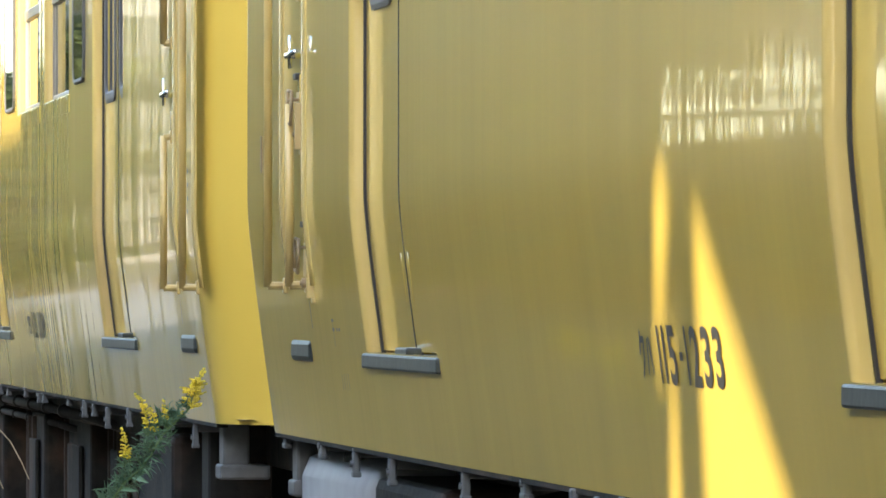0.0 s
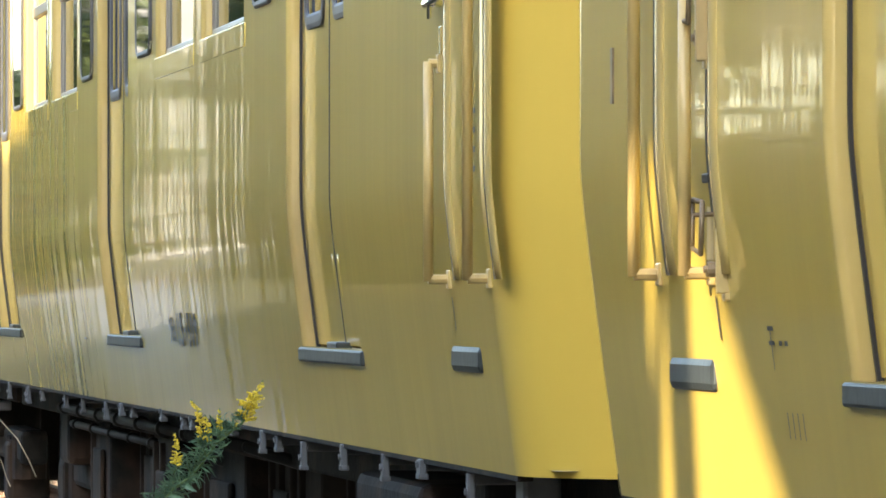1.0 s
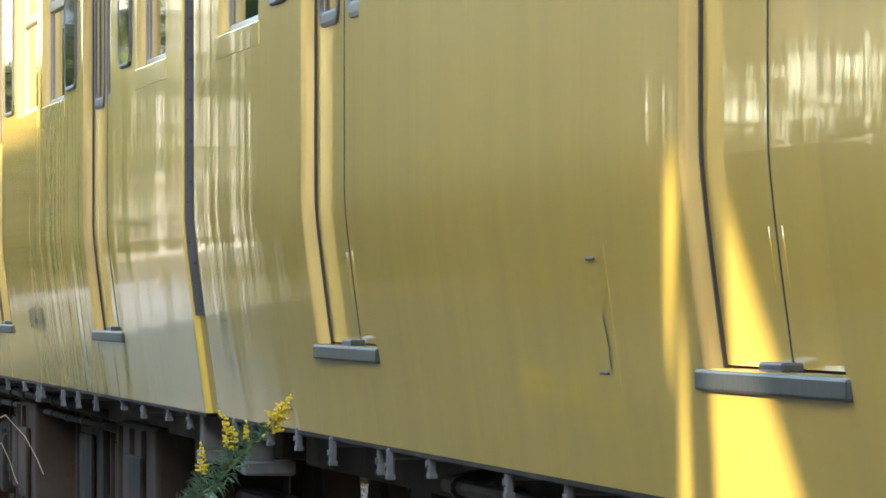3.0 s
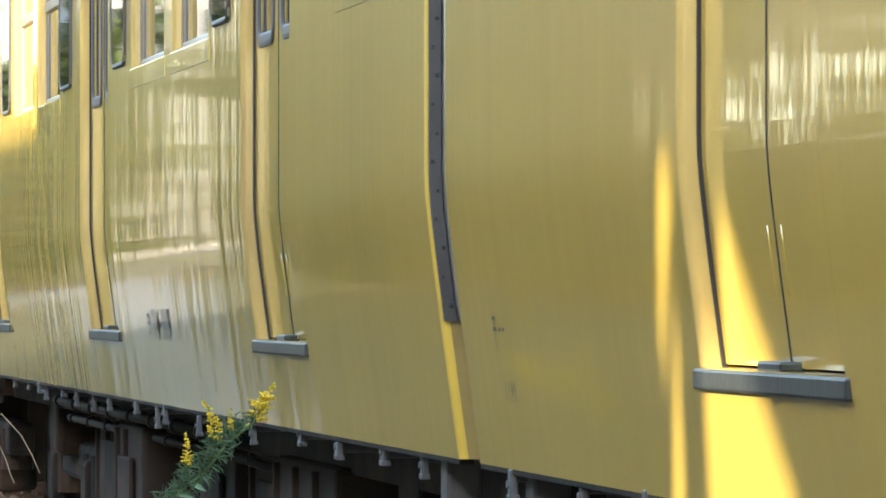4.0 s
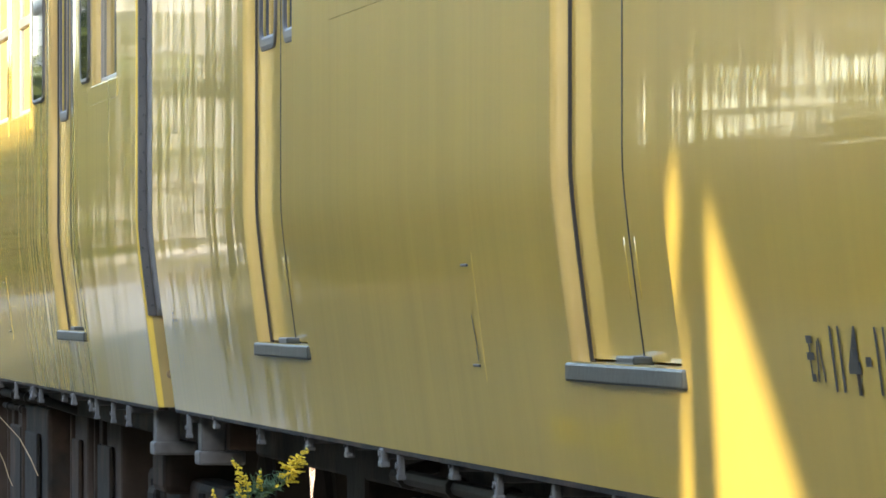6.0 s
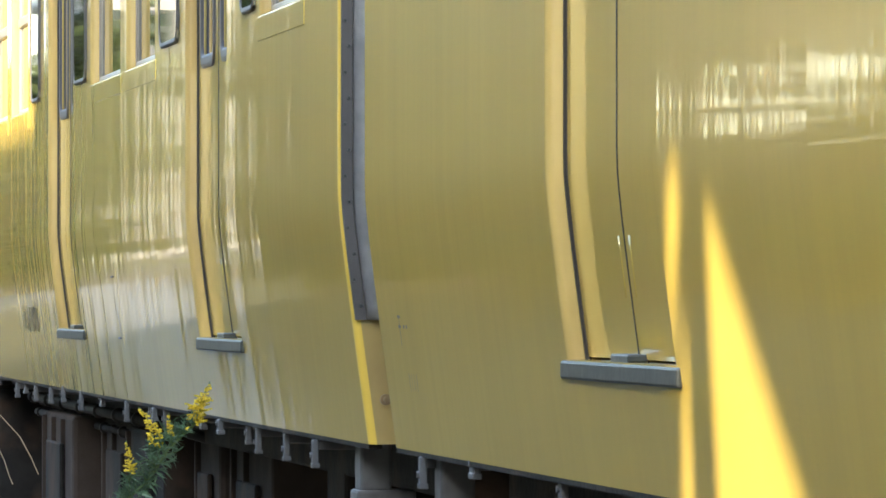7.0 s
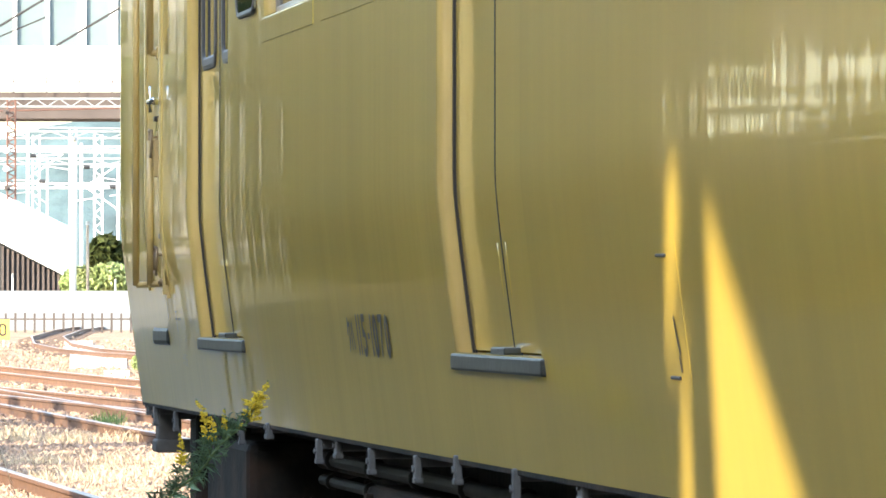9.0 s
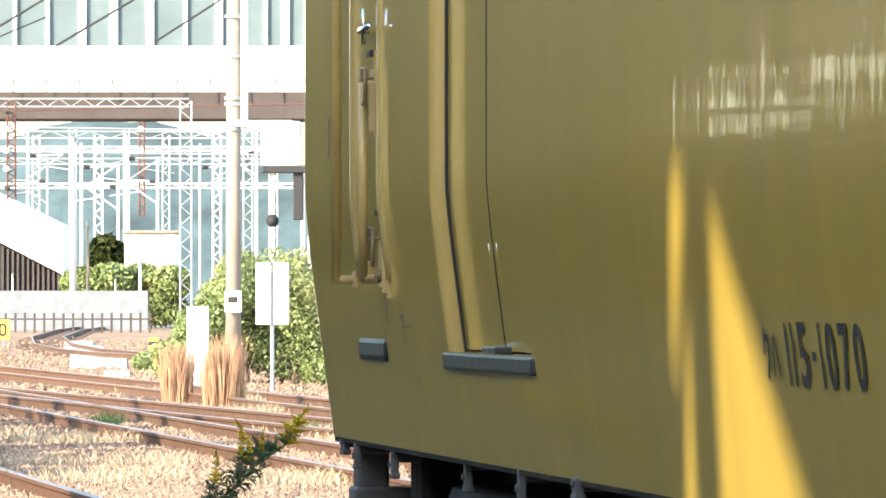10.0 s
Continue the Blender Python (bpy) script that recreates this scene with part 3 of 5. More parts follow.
def underfloor(car, x0, x1, seed, tanks):
    """Frame, hangers, boxes, pipes, bogies and wheels beneath the floor."""
    rnd = random.Random(seed)
    bm = B()
    box(bm, x0 + 0.15, x1 - 0.15, -1.12, -1.0, 0.82, 0.98, 0.01)
    box(bm, x0 + 0.15, x1 - 0.15, 1.08, 1.22, 0.80, 0.98, 0.01)
    part("sole_bar", bm, M_UNDER, car, "dark steel sole bar")
    x = x0 + 0.5
    hangs = []
    for w, lo in ((0.022, 0.905), (0.034, 0.925), (0.018, 0.895)):
        bm = box(box(B(), -w, w, -1.372, -1.355, lo, 0.967, 0.004), -w * 0.8, w * 0.8, -1.357, -1.25, 0.94, 0.965, 0.004)
        box(bm, -w * 1.05, w * 1.05, -1.374, -1.352, lo - 0.004, lo + 0.010, 0.003)
        tube(bm, (0, -1.378, lo + 0.03), (0, -1.37, lo + 0.03), 0.008, seg=6)
        hangs.append(mesh_of("hanger", bm, M_BRACKET))
    while x < x1 - 0.3:
        share("hanger", rnd.choice(hangs), car, (x, rnd.uniform(-0.01, 0.01), rnd.uniform(-0.012, 0.012)))
        x += rnd.choice((0.3, 0.75, 0.85, 0.95, 1.3))
    bogies = (x0 + 3.0, x1 - 3.0)
    x = x0 + 4.9
    while x < x1 - 5.4:
        w = rnd.uniform(0.7, 1.7)
        lo = rnd.uniform(0.22, 0.36)
        yb = rnd.uniform(-1.28, -1.02)
        bm = B()
        box(bm, x, x + w, yb, -0.45, lo, 0.84, 0.02)
        e = part("equipment_box", bm, rnd.choice((M_UNDER, M_BROWN, M_BROWN)), car, "grimy underfloor equipment case")
        bm = B()
        box(bm, x + w * 0.25, x + w * 0.75, yb - 0.025, yb - 0.004, lo + 0.1, 0.72, 0.008)
        part("cover", bm, M_UNDER, e)
        for k in range(rnd.randint(1, 3)):
            xx = x + w * (k + 0.2) / 3
            part("strap", box(B(), xx - 0.02, xx + 0.02, yb - 0.02, yb + 0.01, lo + 0.03, 0.82, 0.004), M_BROWN, e)
        x += w + rnd.uniform(0.12, 0.6)
    for zz, yy, r in ((0.88, -1.24, 0.020), (0.80, -1.16, 0.016)):
        a = x0 + rnd.uniform(3.8, 5)
        b = a + rnd.uniform(6, 9)
        bm = bent(B(), [(a, yy + 0.4, zz + 0.08), (a + 0.25, yy, zz), (b - 0.3, yy, zz), (b, yy + 0.3, zz - 0.1)], r)
        k = a + 0.5
        while k < b - 0.5:
            tube(bm, (k - 0.03, yy, zz), (k + 0.03, yy, zz), r * 1.45)
            k += 0.95
        part("pipe", bm, M_PIPE, car, "dusty grey conduit pipe", True)
    for tx in tanks:
        bm = B()
        box(bm, tx - 0.85, tx + 0.85, -1.33, -0.9, 0.30, 0.93, 0.07)
        part("air_tank", bm, M_TANK, car, "light grey air tank", True)
    wheel = mesh_of("wheel", tube(tube(B(), (0, -0.60, 0.43), (0, -0.47, 0.43), 0.43, seg=28), (0, -0.62, 0.43), (0, -0.59, 0.43), 0.30, 0.36, seg=28), M_BROWN)
    for bx in bogies:
        bm = B()
        box(bm, bx - 1.65, bx + 1.65, -1.02, -0.88, 0.48, 0.66, 0.03)
        for s in (-1.05, 1.05):
            box(bm, bx + s - 0.16, bx + s + 0.16, -1.06, -0.84, 0.28, 0.60, 0.03)
            tube(bm, (bx + s * 0.78, -0.95, 0.40), (bx + s * 0.78, -0.95, 0.62), 0.09, seg=12)
            tube(bm, (bx + s * 1.2, -0.95, 0.40), (bx + s * 1.2, -0.95, 0.62), 0.09, seg=12)
        box(bm, bx - 0.25, bx + 0.25, -1.12, -0.82, 0.60, 0.86, 0.03)
        bg = part("bogie", bm, M_UNDER, car, "black cast bogie frame")
        for s in (-1.05, 1.05):
            share("wheel", wheel, bg, (bx + s, 0, 0))
            share("wheel", wheel, bg, (bx + s, 1.07, 0))
    for xx in (x0 - 0.02, x1 + 0.02):
        s = -1 if xx < 0 else 1
        bm = box(B(), xx - s * 0.75, xx + s * 0.22, -0.16, 0.16, 0.72, 0.98, 0.03)
        part("coupler", bm, M_UNDER, car, "black coupler head")
        for yy in (-0.75, 0.7):
            bm = B()
            bent(bm, [(xx - s * 0.1, yy, 0.92), (xx + s * 0.05, yy, 0.82), (xx + s * 0.08, yy + 0.08, 0.5), (xx + s * 0.0, yy + 0.25, 0.36)], 0.022)
            part("brake_hose", bm, M_UNDER, car)
        bm = box(B(), xx - s * 0.62, xx - s * 0.50, -1.34, -1.26, 0.84, 0.97, 0.008)
        box(bm, xx - s * 0.64, xx - s * 0.48, -1.35, -1.20, 0.80, 0.845, 0.008)
        part("footstep", bm, M_BRACKET, car, "steel shunter's footstep")


def swept(outline, zs, xe, s):
    """An upright member on a car end: an outline (proud, inwards) carried up the tucked side."""
    bm = B()
    rows = [[bm.verts.new((xe + s * o, side(z) + p, z)) for o, p in outline] for z in zs]
    n = len(outline)
    for r0, r1 in zip(rows, rows[1:]):
        for k in range(n):
            bm.faces.new((r0[k], r0[(k + 1) % n], r1[(k + 1) % n], r1[k]))
    bm.faces.new(rows[0])
    bm.faces.new(rows[-1][::-1])
    bmesh.ops.recalc_face_normals(bm, faces=bm.faces[:])
    return bm


CARS = []


def level(x, nodes):
    """A smooth course through (place, value) nodes."""
    if x <= nodes[0][0]:
        return nodes[0][1]
    for (a, p), (b, q) in zip(nodes, nodes[1:]):
        if x <= b:
            k = (x - a) / (b - a)
            return p + (q - p) * k * k * (3 - 2 * k)
    return nodes[-1][1]



def train_car(d_right, d_left, doors, windows, pockets, cab, digits, letters, text_d, seed, marks=(), panel=None, tanks=()):
    """A car from d_right to d_left (metres back along the train); cab: 'left', 'right' or ''. Places are given in metres back along the train."""
    mid = (d_right + d_left) / 2
    car = root("train_car", (-mid, CENTRE, 0), "glossy yellow suburban electric train car", "train car", "cars of the train")
    CARS.append((car, mid))

    def X(d):
        return mid - d
    x0, x1 = X(d_left), X(d_right)
    holes = [(X(k), X(k - 1.3), 1.21, 2.98) for k in doors] + [(X(a), X(b), 2.10, 2.92) for a, b in windows]
    r0, r1 = (0.34 if cab == "left" else 0.02), (0.34 if cab == "right" else 0.02)
    part("body", body_shell(x0, x1, holes, r0, r1), [M_PAINT, M_ROOF, M_ENDS], car, smooth=True)
    bm = box(B(), x0 + r0, x1 - r1, side(0.97) + 0.001, side(0.97) + 0.035, 0.958, 0.974, 0.002)
    part("bottom_flange", bm, M_UNDER, car, "grimy dark bottom flange")
    for k in doors:
        door(car, X(k), X(k - 1.3))
    for a, b in windows:
        unit_window(car, X(a), X(b))
    for a, b in pockets:
        pocket_window(car, X(a), X(b))
    underfloor(car, x0, x1, seed, [X(t) for t in tanks])
    if cab:
        s = -1 if cab == "left" else 1
        xe = x0 if s < 0 else x1
        bm = box(B(), xe - s * 2.3, xe - s * 3.6, -1.33, -0.8, 0.18, 0.90, 0.03)
        part("equipment_box", bm, M_UNDER, car, "black underfloor case behind the cab")
        bm = box(B(), xe - s * 1.35, xe - s * 1.6, -1.30, -1.1, 0.25, 0.95, 0.02)
        part("steel_post", bm, M_UNDER, car)
    # inside lining so that the windows look into a room
    bm = B()
    box(bm, x0 + 0.3, x1 - 0.3, -1.2, -1.15, 1.25, 2.0)
    box(bm, x0 + 0.3, x1 - 0.3, -1.2, 1.3, 1.22, 1.25)
    box(bm, x0 + 0.3, x1 - 0.3, 1.25, 1.3, 1.25, 3.1)
    part("interior_lining", bm, M_INSIDE, car)
    # number
    td = text_d + 0.27
    n = len(letters)
    kana(car, letters, X(td), 1.20, 0.075)
    lettering(car, digits, X(td) + 0.08 * n + 0.05, X(td) + 0.08 * n + 0.05 + 0.66, 1.185, 1.29)
    for md in marks:
        x = X(md + 0.3)
        strokes(car, [(x - 0.02, 1.285, x + 0.025, 1.285), (x - 0.02, 1.262, x + 0.025, 1.262), (x, 1.222, x, 1.285)], 0.007)
        for k in (0.07, 0.12):
            strokes(car, [(x + k, 1.262, x + k + 0.02, 1.262)], 0.008)
        for k in range(4):
            strokes(car, [(x + 0.06 + k * 0.045, 1.115, x + 0.06 + k * 0.045, 1.15)], 0.007)
    if panel:
        a, b = X(panel[0] + 0.2), X(panel[1] + 0.25)
        bm = B()
        zz = [1.155, 1.2, 1.26, 1.32, 1.38, 1.43]
        for c, e in zip(zz, zz[1:]):
            quad(bm, (a, side(c) - 0.0006, c), (b, side(c) - 0.0006, c), (b, side(e) - 0.0006, e), (a, side(e) - 0.0006, e))
        bmesh.ops.remove_doubles(bm, verts=bm.verts[:], dist=0.0005)
        g = bmesh.ops.extrude_face_region(bm, geom=bm.faces[:])
        bmesh.ops.translate(bm, verts=[w for w in g["geom"] if isinstance(w, bmesh.types.BMVert)], vec=(0, 0.01, 0))
        bmesh.ops.recalc_face_normals(bm, faces=bm.faces[:])
        p = part("inspection_panel", bm, M_PAINT, car, "flush yellow inspection panel with a painted marker")
        for zc in (1.185, 1.40):
            bm = B()
            box(bm, (a + b) / 2, (a + b) / 2 + 0.10, side(zc) - 0.005, side(zc), zc, zc + 0.006, 0.002)
            part("hinge", bm, M_RUBBER, p)
        strokes(car, [(b - 0.10, 1.29, b - 0.075, 1.235), (b - 0.085, 1.22, b - 0.08, 1.205)], 0.014)
    for end, xe, s in (("left", x0, -1), ("right", x1, 1)):
        if cab == end:
            continue
        # riveted dark strip beside the gangway on plain ends
        zs = [1.275] + [z for z in ZCUT if 1.275 < z < 3.1] + [3.1]
        st = part("end_strip", swept(((0, 0.006), (0.010, 0.008), (0.010, 0.034), (0, 0.034)), zs, xe, s), M_SEAL, car, "dark grey riveted end strip")
        half = [(0.028 * math.sin(math.pi * k / 8) + 0.004, 0.062 - 0.026 * math.cos(math.pi * k / 8)) for k in range(9)]
        part("end_moulding", swept([(0, 0.0355)] + half + [(0, 0.0885)], zs, xe, s), M_MOULD, st, "pale half-round metal moulding", True)
        rv = mesh_of("rivet", tube(B(), (0, 0, 0), (0.005 * s, 0, 0), 0.0055, 0.004, seg=8), M_STEP)
        for k in range(28):
            z = 1.31 + 0.0635 * k
            share("rivet", rv, st, (xe + s * 0.010, side(z) + (0.015 if k % 2 else 0.025), z))
        low = [0.975, 1.03, 1.10, 1.17, 1.24, 1.27]
        part("end_fold", swept(((0, 0.068), (0.012, 0.072), (0.012, 0.082), (0, 0.086)), low, xe, s), M_TRIM, car, "folded yellow end seam")
        part("end_bolt", tube(tube(B(), (xe, side(1.08) + 0.055, 1.08), (xe + s * 0.012, side(1.08) + 0.055, 1.08), 0.014, seg=12), (xe, side(1.08) + 0.055, 1.08), (xe + s * 0.022, side(1.08) + 0.055, 1.08), 0.007, seg=8), M_GRIMY, car, "rusty bolt head")
        bm = box(B(), xe, xe + s * 0.2, -0.55, 0.55, 1.1, 3.1, 0.03)
        part("gangway_bellows", bm, M_RUBBER, car)
    return car, X


C = []
# trailing cab car of the train ahead
car, X = train_car(0.26, 19.25, (16.46, 10.25, 4.06), ((13.74, 12.66), (12.42, 11.4)), (), "left", "115-1233", ("ku", "ha"), 11.97, 11, marks=(16.8,), tanks=(17.83,))
C.append((car, X, 18.13, 17.59, 18.13, 17.68, 1))
# motor cab car
car, X = train_car(19.96, 39.72, (24.09, 30.48, 36.60), ((28.06, 26.79), (26.49, 25.23), (34.31, 33.05), (32.75, 31.49), (38.91, 37.74)), ((28.76, 28.21), (24.92, 24.42), (35.01, 34.46), (31.19, 30.68), (37.4, 36.92)), "right", "115-1509", ("ku", "mo", "ha"), 27.73, 22, marks=(38.86,), panel=(31.69, 31.19))
C.append((car, X, 20.31, 20.95, 21.05, 20.59, -1))
# middle motor car
car, X = train_car(40.07, 59.6, (44.27, 50.43, 56.53), ((48.09, 46.81), (46.51, 45.28), (54.27, 53.04), (52.75, 51.52), (41.81, 40.69)), ((48.87, 48.29), (45.13, 44.57), (55.01, 54.47), (51.42, 50.83), (42.5, 42.01)), "", "114-1119", ("mo", "ha"), 47.6, 33, marks=(58.87,), panel=(51.86, 51.47))
# trailing cab car
car, X = train_car(59.96, 79.25, (64.15, 70.21, 76.33), ((68.01, 66.67), (66.4, 65.27), (73.97, 72.77), (72.48, 71.43), (61.88, 60.79)), ((68.77, 68.18), (65.01, 64.36), (74.7, 74.17), (71.14, 70.66), (62.37, 61.97)), "left", "115-1070", ("ku", "ha"), 72.0, 44, marks=(76.79,), panel=(67.28, 66.82))
C.append((car, X, 77.96, 77.4, 78.03, 77.48, 1))
for car, X, long_rail, short_rail, s0, s1, way in C:
    handrail(car, X(long_rail), 1.37, 2.95)
    handrail(car, X(short_rail), 1.37, 1.84)
    handrail(car, X(short_rail), 2.12, 2.95)
    for r_ in (long_rail, short_rail):
        crew_seam(car, X(r_) + 0.07, 1.372, 2.95)
    crew_handle(car, X(short_rail - 0.03), 1.965)
    step_plate(car, X(s0), X(s1), 1.235, 0.06)
    if way > 0:
        lamp_hook(car, X(short_rail - 0.02), 1.82)
        lamp_hook(car, X(short_rail - 0.06), 1.44)
    if long_rail > 60 or long_rail < 19:
        part("number_plate", box(B(), X(long_rail + 0.40), X(long_rail + 0.375), side(1.73) - 0.004, side(1.73) + 0.002, 1.68, 1.78, 0.001), M_GRIMY, car, "small worn brown data plate")
    else:
        for k in range(4):
            strokes(car, [(X(20.38) - 0.01, 1.60 + 0.04 * k, X(20.38) + 0.02, 1.60 + 0.04 * k)], 0.012)
    strokes(car, [(X(short_rail) + 0.02, 1.33, X(short_rail) + 0.02, 1.30), (X(short_rail) + 0.02, 1.29, X(short_rail) + 0.02, 1.27)], 0.012)


SURGE = ((0, 0.0), (1, 0.016), (2, 0.03), (4, 0.036), (5.5, 0.022), (7, 0.0), (7.5, -0.003), (8, 0.006), (9, 0.018), (10, 0.011))
# sideways sway of each car on its springs
SWAYS = (
    ((0, 0.0), (0.5, -0.015), (1, -0.028)),
    ((0, -0.03), (1, -0.03), (2, -0.02), (3, -0.008), (3.5, -0.008), (4, -0.014), (4.5, -0.022)),
    ((3.5, -0.012), (4.5, -0.008), (5.5, 0.006), (7, 0.005), (7.5, -0.012), (8, -0.018)),
    ((7, -0.016), (8, -0.016), (8.5, -0.005), (9, 0.004), (10, 0.011)))
RIDE = {8.0: -0.008, 8.5: -0.003, 9.0: 0.003, 9.5: 0.0105, 10.0: 0.003}


def motions():
    for (car, mid), sway in zip(CARS, SWAYS):
        rows = []
        for i in range(21):
            t = i * 0.5
            rows.append((t, pose(-mid + 0.239 + V0 * (t + SLOW * t * t) + level(t, SURGE), CENTRE + level(t, sway), RIDE.get(t, 0.0))))
        walk(car, rows)
    walk(plant, [(t, PLANT_AT @ pose(0, 0, 0, a, 0, 0) @ pose(0, 0, 0, 0, b - 15.6, 0)) for t, b, a in SWAY])


# ---- added shade wall and ground beside the line ----
def prism(bm, pts, y0, y1):
    f = [bm.verts.new((x, y0, z)) for x, z in pts]
    g = [bm.verts.new((x, y1, z)) for x, z in pts]
    bm.faces.new(f)
    bm.faces.new(g[::-1])
    for k in range(len(pts)):
        bm.faces.new((f[k], g[k], g[(k + 1) % len(pts)], f[(k + 1) % len(pts)]))
    bmesh.ops.recalc_face_normals(bm, faces=bm.faces[:])
    return bm


SY = -6.5
SK = (1.885 - SY) / -TO_SUN.y
SDX, SDZ = SK * TO_SUN.x, SK * TO_SUN.z
# Unseen wall added to shade the train; its gap shapes the sunlit wedge.
shed = root("shade_board_wall", (0, SY, 0), "tall unseen board wall with a split gap, added to shade the train", "shed", kind="structure")


def shade(points, y0=-0.03, y1=0.03, name="wall_boards"):
    part(name, prism(B(), [(x + SDX, z + SDZ) for x, z in points], y0, y1), M_BOARD, shed)


LOW = -0.7 - SDZ
shade([(-46, LOW), (-12.05, LOW), (-12.05, 0.55), (-11.90, 0.95), (-11.70, 1.2), (-11.86, 1.2), (-11.62, 1.56), (-11.62, 3.3), (-27.6, 3.3), (-27.6, 1.97), (-46, 1.9)])
shade([(-12.05, LOW), (34, LOW), (34, 0.55), (-12.05, 0.55)])
shade([(-9.97, 0.55), (34, 0.55), (34, 3.3), (-11.27, 3.3), (-11.27, 1.54)])
shade([(-11.62, 1.56), (-11.27, 1.54), (-11.27, 3.3), (-11.62, 3.3)])
# Added strips that split the sunlit wedge into slivers.
shade([(-11.98, 0.55), (-11.71, 0.55), (-11.5, 1.0), (-11.24, 1.57), (-11.50, 1.57), (-11.60, 1.32), (-11.76, 1.0)], 0.035, 0.06, "batten")
shade([(-11.82, 1.21), (-11.76, 1.15), (-11.60, 1.33), (-11.48, 1.57), (-11.52, 1.5)], 0.035, 0.06, "batten")
# Verge colour carries the shade, so the paint reflects dark ground.
tagged(part("verge", box(B(), -128, 30, -14, 1.45, -0.9, -0.5), material("grass_shade_tinted", gloss=0.05, colour=(0.040, 0.036, 0.018), rough=0.95, vary=0.4, scale=3, bump=0.05, bump_scale=12)), "rough grass verge beside the line, shade put into its dark colour", "grass", kind="structure")
tagged(part("gravel_lot", box(B(), -620, -128.01, -160, 1.2, -0.9, -0.48), material("grey_gravel", gloss=0.05, colour=(0.10, 0.095, 0.08), rough=0.95, vary=0.3, scale=0.8, bump=0.03, bump_scale=8)), "open pale grey gravel lot beside the line", "ground", kind="structure")


# Unseen grey strip added so the paint reflects a brighter column.
bm = B()
f = [bm.verts.new((x, y, -0.47)) for x, y in ((-44, 0.25), (-44, -0.55), (-127, -7.2), (-127, -5.3))]
bm.faces.new(f[::-1])
g = bmesh.ops.extrude_face_region(bm, geom=bm.faces[:])
bmesh.ops.translate(bm, verts=[v for v in g["geom"] if isinstance(v, bmesh.types.BMVert)], vec=(0, 0, -0.2))
bmesh.ops.recalc_face_normals(bm, faces=bm.faces[:])
tagged(part("reflection_strip", bm, M_PATH), "unseen grey concrete strip, added to brighten the paint's reflection", "path", kind="structure")


# ---- trees along the line ----
def leaf_cloud(rnd, blobs, n, size):
    """Many small folded leaf sprays spread over uneven masses."""
    verts, faces = [], []
    for i in range(n):
        c, r = rnd.choice(blobs)
        while True:
            p = Vector((rnd.uniform(-1, 1), rnd.uniform(-1, 1), rnd.uniform(-1, 1)))
            if 0.25 < p.length < 1:
                break
        p = Vector(c) + Vector((p.x * r[0], p.y * r[1], p.z * r[2]))
        q = Euler((rnd.uniform(-1.2, 1.2), rnd.uniform(-1.2, 1.2), rnd.uniform(0, 6.28))).to_matrix()
        s = size * rnd.uniform(0.6, 1.4)
        k = len(verts)
        for v in ((-0.5, 0, 0), (0, -0.28, 0.08), (0.6, 0, 0), (0, 0.28, 0.08)):
            verts.append(p + q @ (Vector(v) * s))
        faces += [(k, k + 1, k + 2), (k, k + 2, k + 3)]
    return verts, faces


def crown_mesh(rnd, blobs, n, size, mat, name="crown"):
    me = bpy.data.meshes.new(name)
    v, f = leaf_cloud(rnd, blobs, n, size)
    me.from_pydata(v, [], f)
    me.materials.append(mat)
    return me


def tree(at, height, spread_, seed, n=2600, mat=None):
    rnd = random.Random(seed)
    t = root("tree", at, "dense green broadleaf tree beside the line", "tree", "lineside trees")
    bm = B()
    tube(bm, (0, 0, -0.3), (0.1, 0.1, height * 0.5), 0.16, 0.09)
    blobs = []
    for k in range(7):
        a = rnd.uniform(0, 6.28)
        z = height * rnd.uniform(0.25, 0.85)
        e = (spread_ * 0.6 * math.cos(a), spread_ * 0.6 * math.sin(a), z)
        tube(bm, (0.05, 0.05, z * 0.5), e, 0.06, 0.02, 6)
        blobs.append((e, (spread_ * rnd.uniform(0.4, 0.7), spread_ * rnd.uniform(0.4, 0.7), height * rnd.uniform(0.14, 0.28))))
    blobs.append(((0, 0, height * 0.2), (spread_ * 0.9, spread_ * 0.9, height * 0.2)))
    part("trunk", bm, M_BARK, t)
    c = new("crown", crown_mesh(rnd, blobs, n, 0.45, mat or M_DARKLEAF))
    c.parent = t
    return t


first = tree((-66.5, -5.9, -0.52), 7.0, 1.25, 1, 2000)
second = tree((-68.5, -5.8, -0.52), 7.4, 1.35, 2, 2000)
rnd = random.Random(5)
for x in [-70.5 - 2.1 * k for k in range(8)] + [-133, -137.5, -141, -144, -147, -151, -156, -158, -164, -171, -173, -181, -189, -191]:
    copy_thing(rnd.choice((first, second)), pose(x, -5.7 + rnd.uniform(-0.4, 0.4), -0.52, 0, 0, rnd.uniform(0, 360)))
high = tree((-352, -24, -0.52), 13.5, 3.2, 7, 3000)
for k in range(28):
    copy_thing(high, pose(-358 - 6.3 * k, -24 + rnd.uniform(-2, 2), -0.52, 0, 0, 67 * k))
sparse = tree((-91, -6.6, -0.52), 7.5, 0.7, 3, 240)
for x, y in ((-113, -5.9), (-51.6, -6.9), (-54.6, -6.8), (-57.0, -6.5)):
    copy_thing(sparse, pose(x, y, -0.52, 0, 0, 37 * x))
for x, y in ((-58.6, -5.1), (-60.5, -5.0), (-62.5, -5.3), (-64.5, -5.5)):
    copy_thing(first, pose(x, y, -0.52, 0, 0, 53 * x))

# Unseen trees added to hold back sky light from the train's side.
for k in range(12):
    copy_thing(second, pose(-30.5 - 2.0 * k, -11.5 - 0.8 * (k % 2), -0.52, 0, 0, 71 * k))


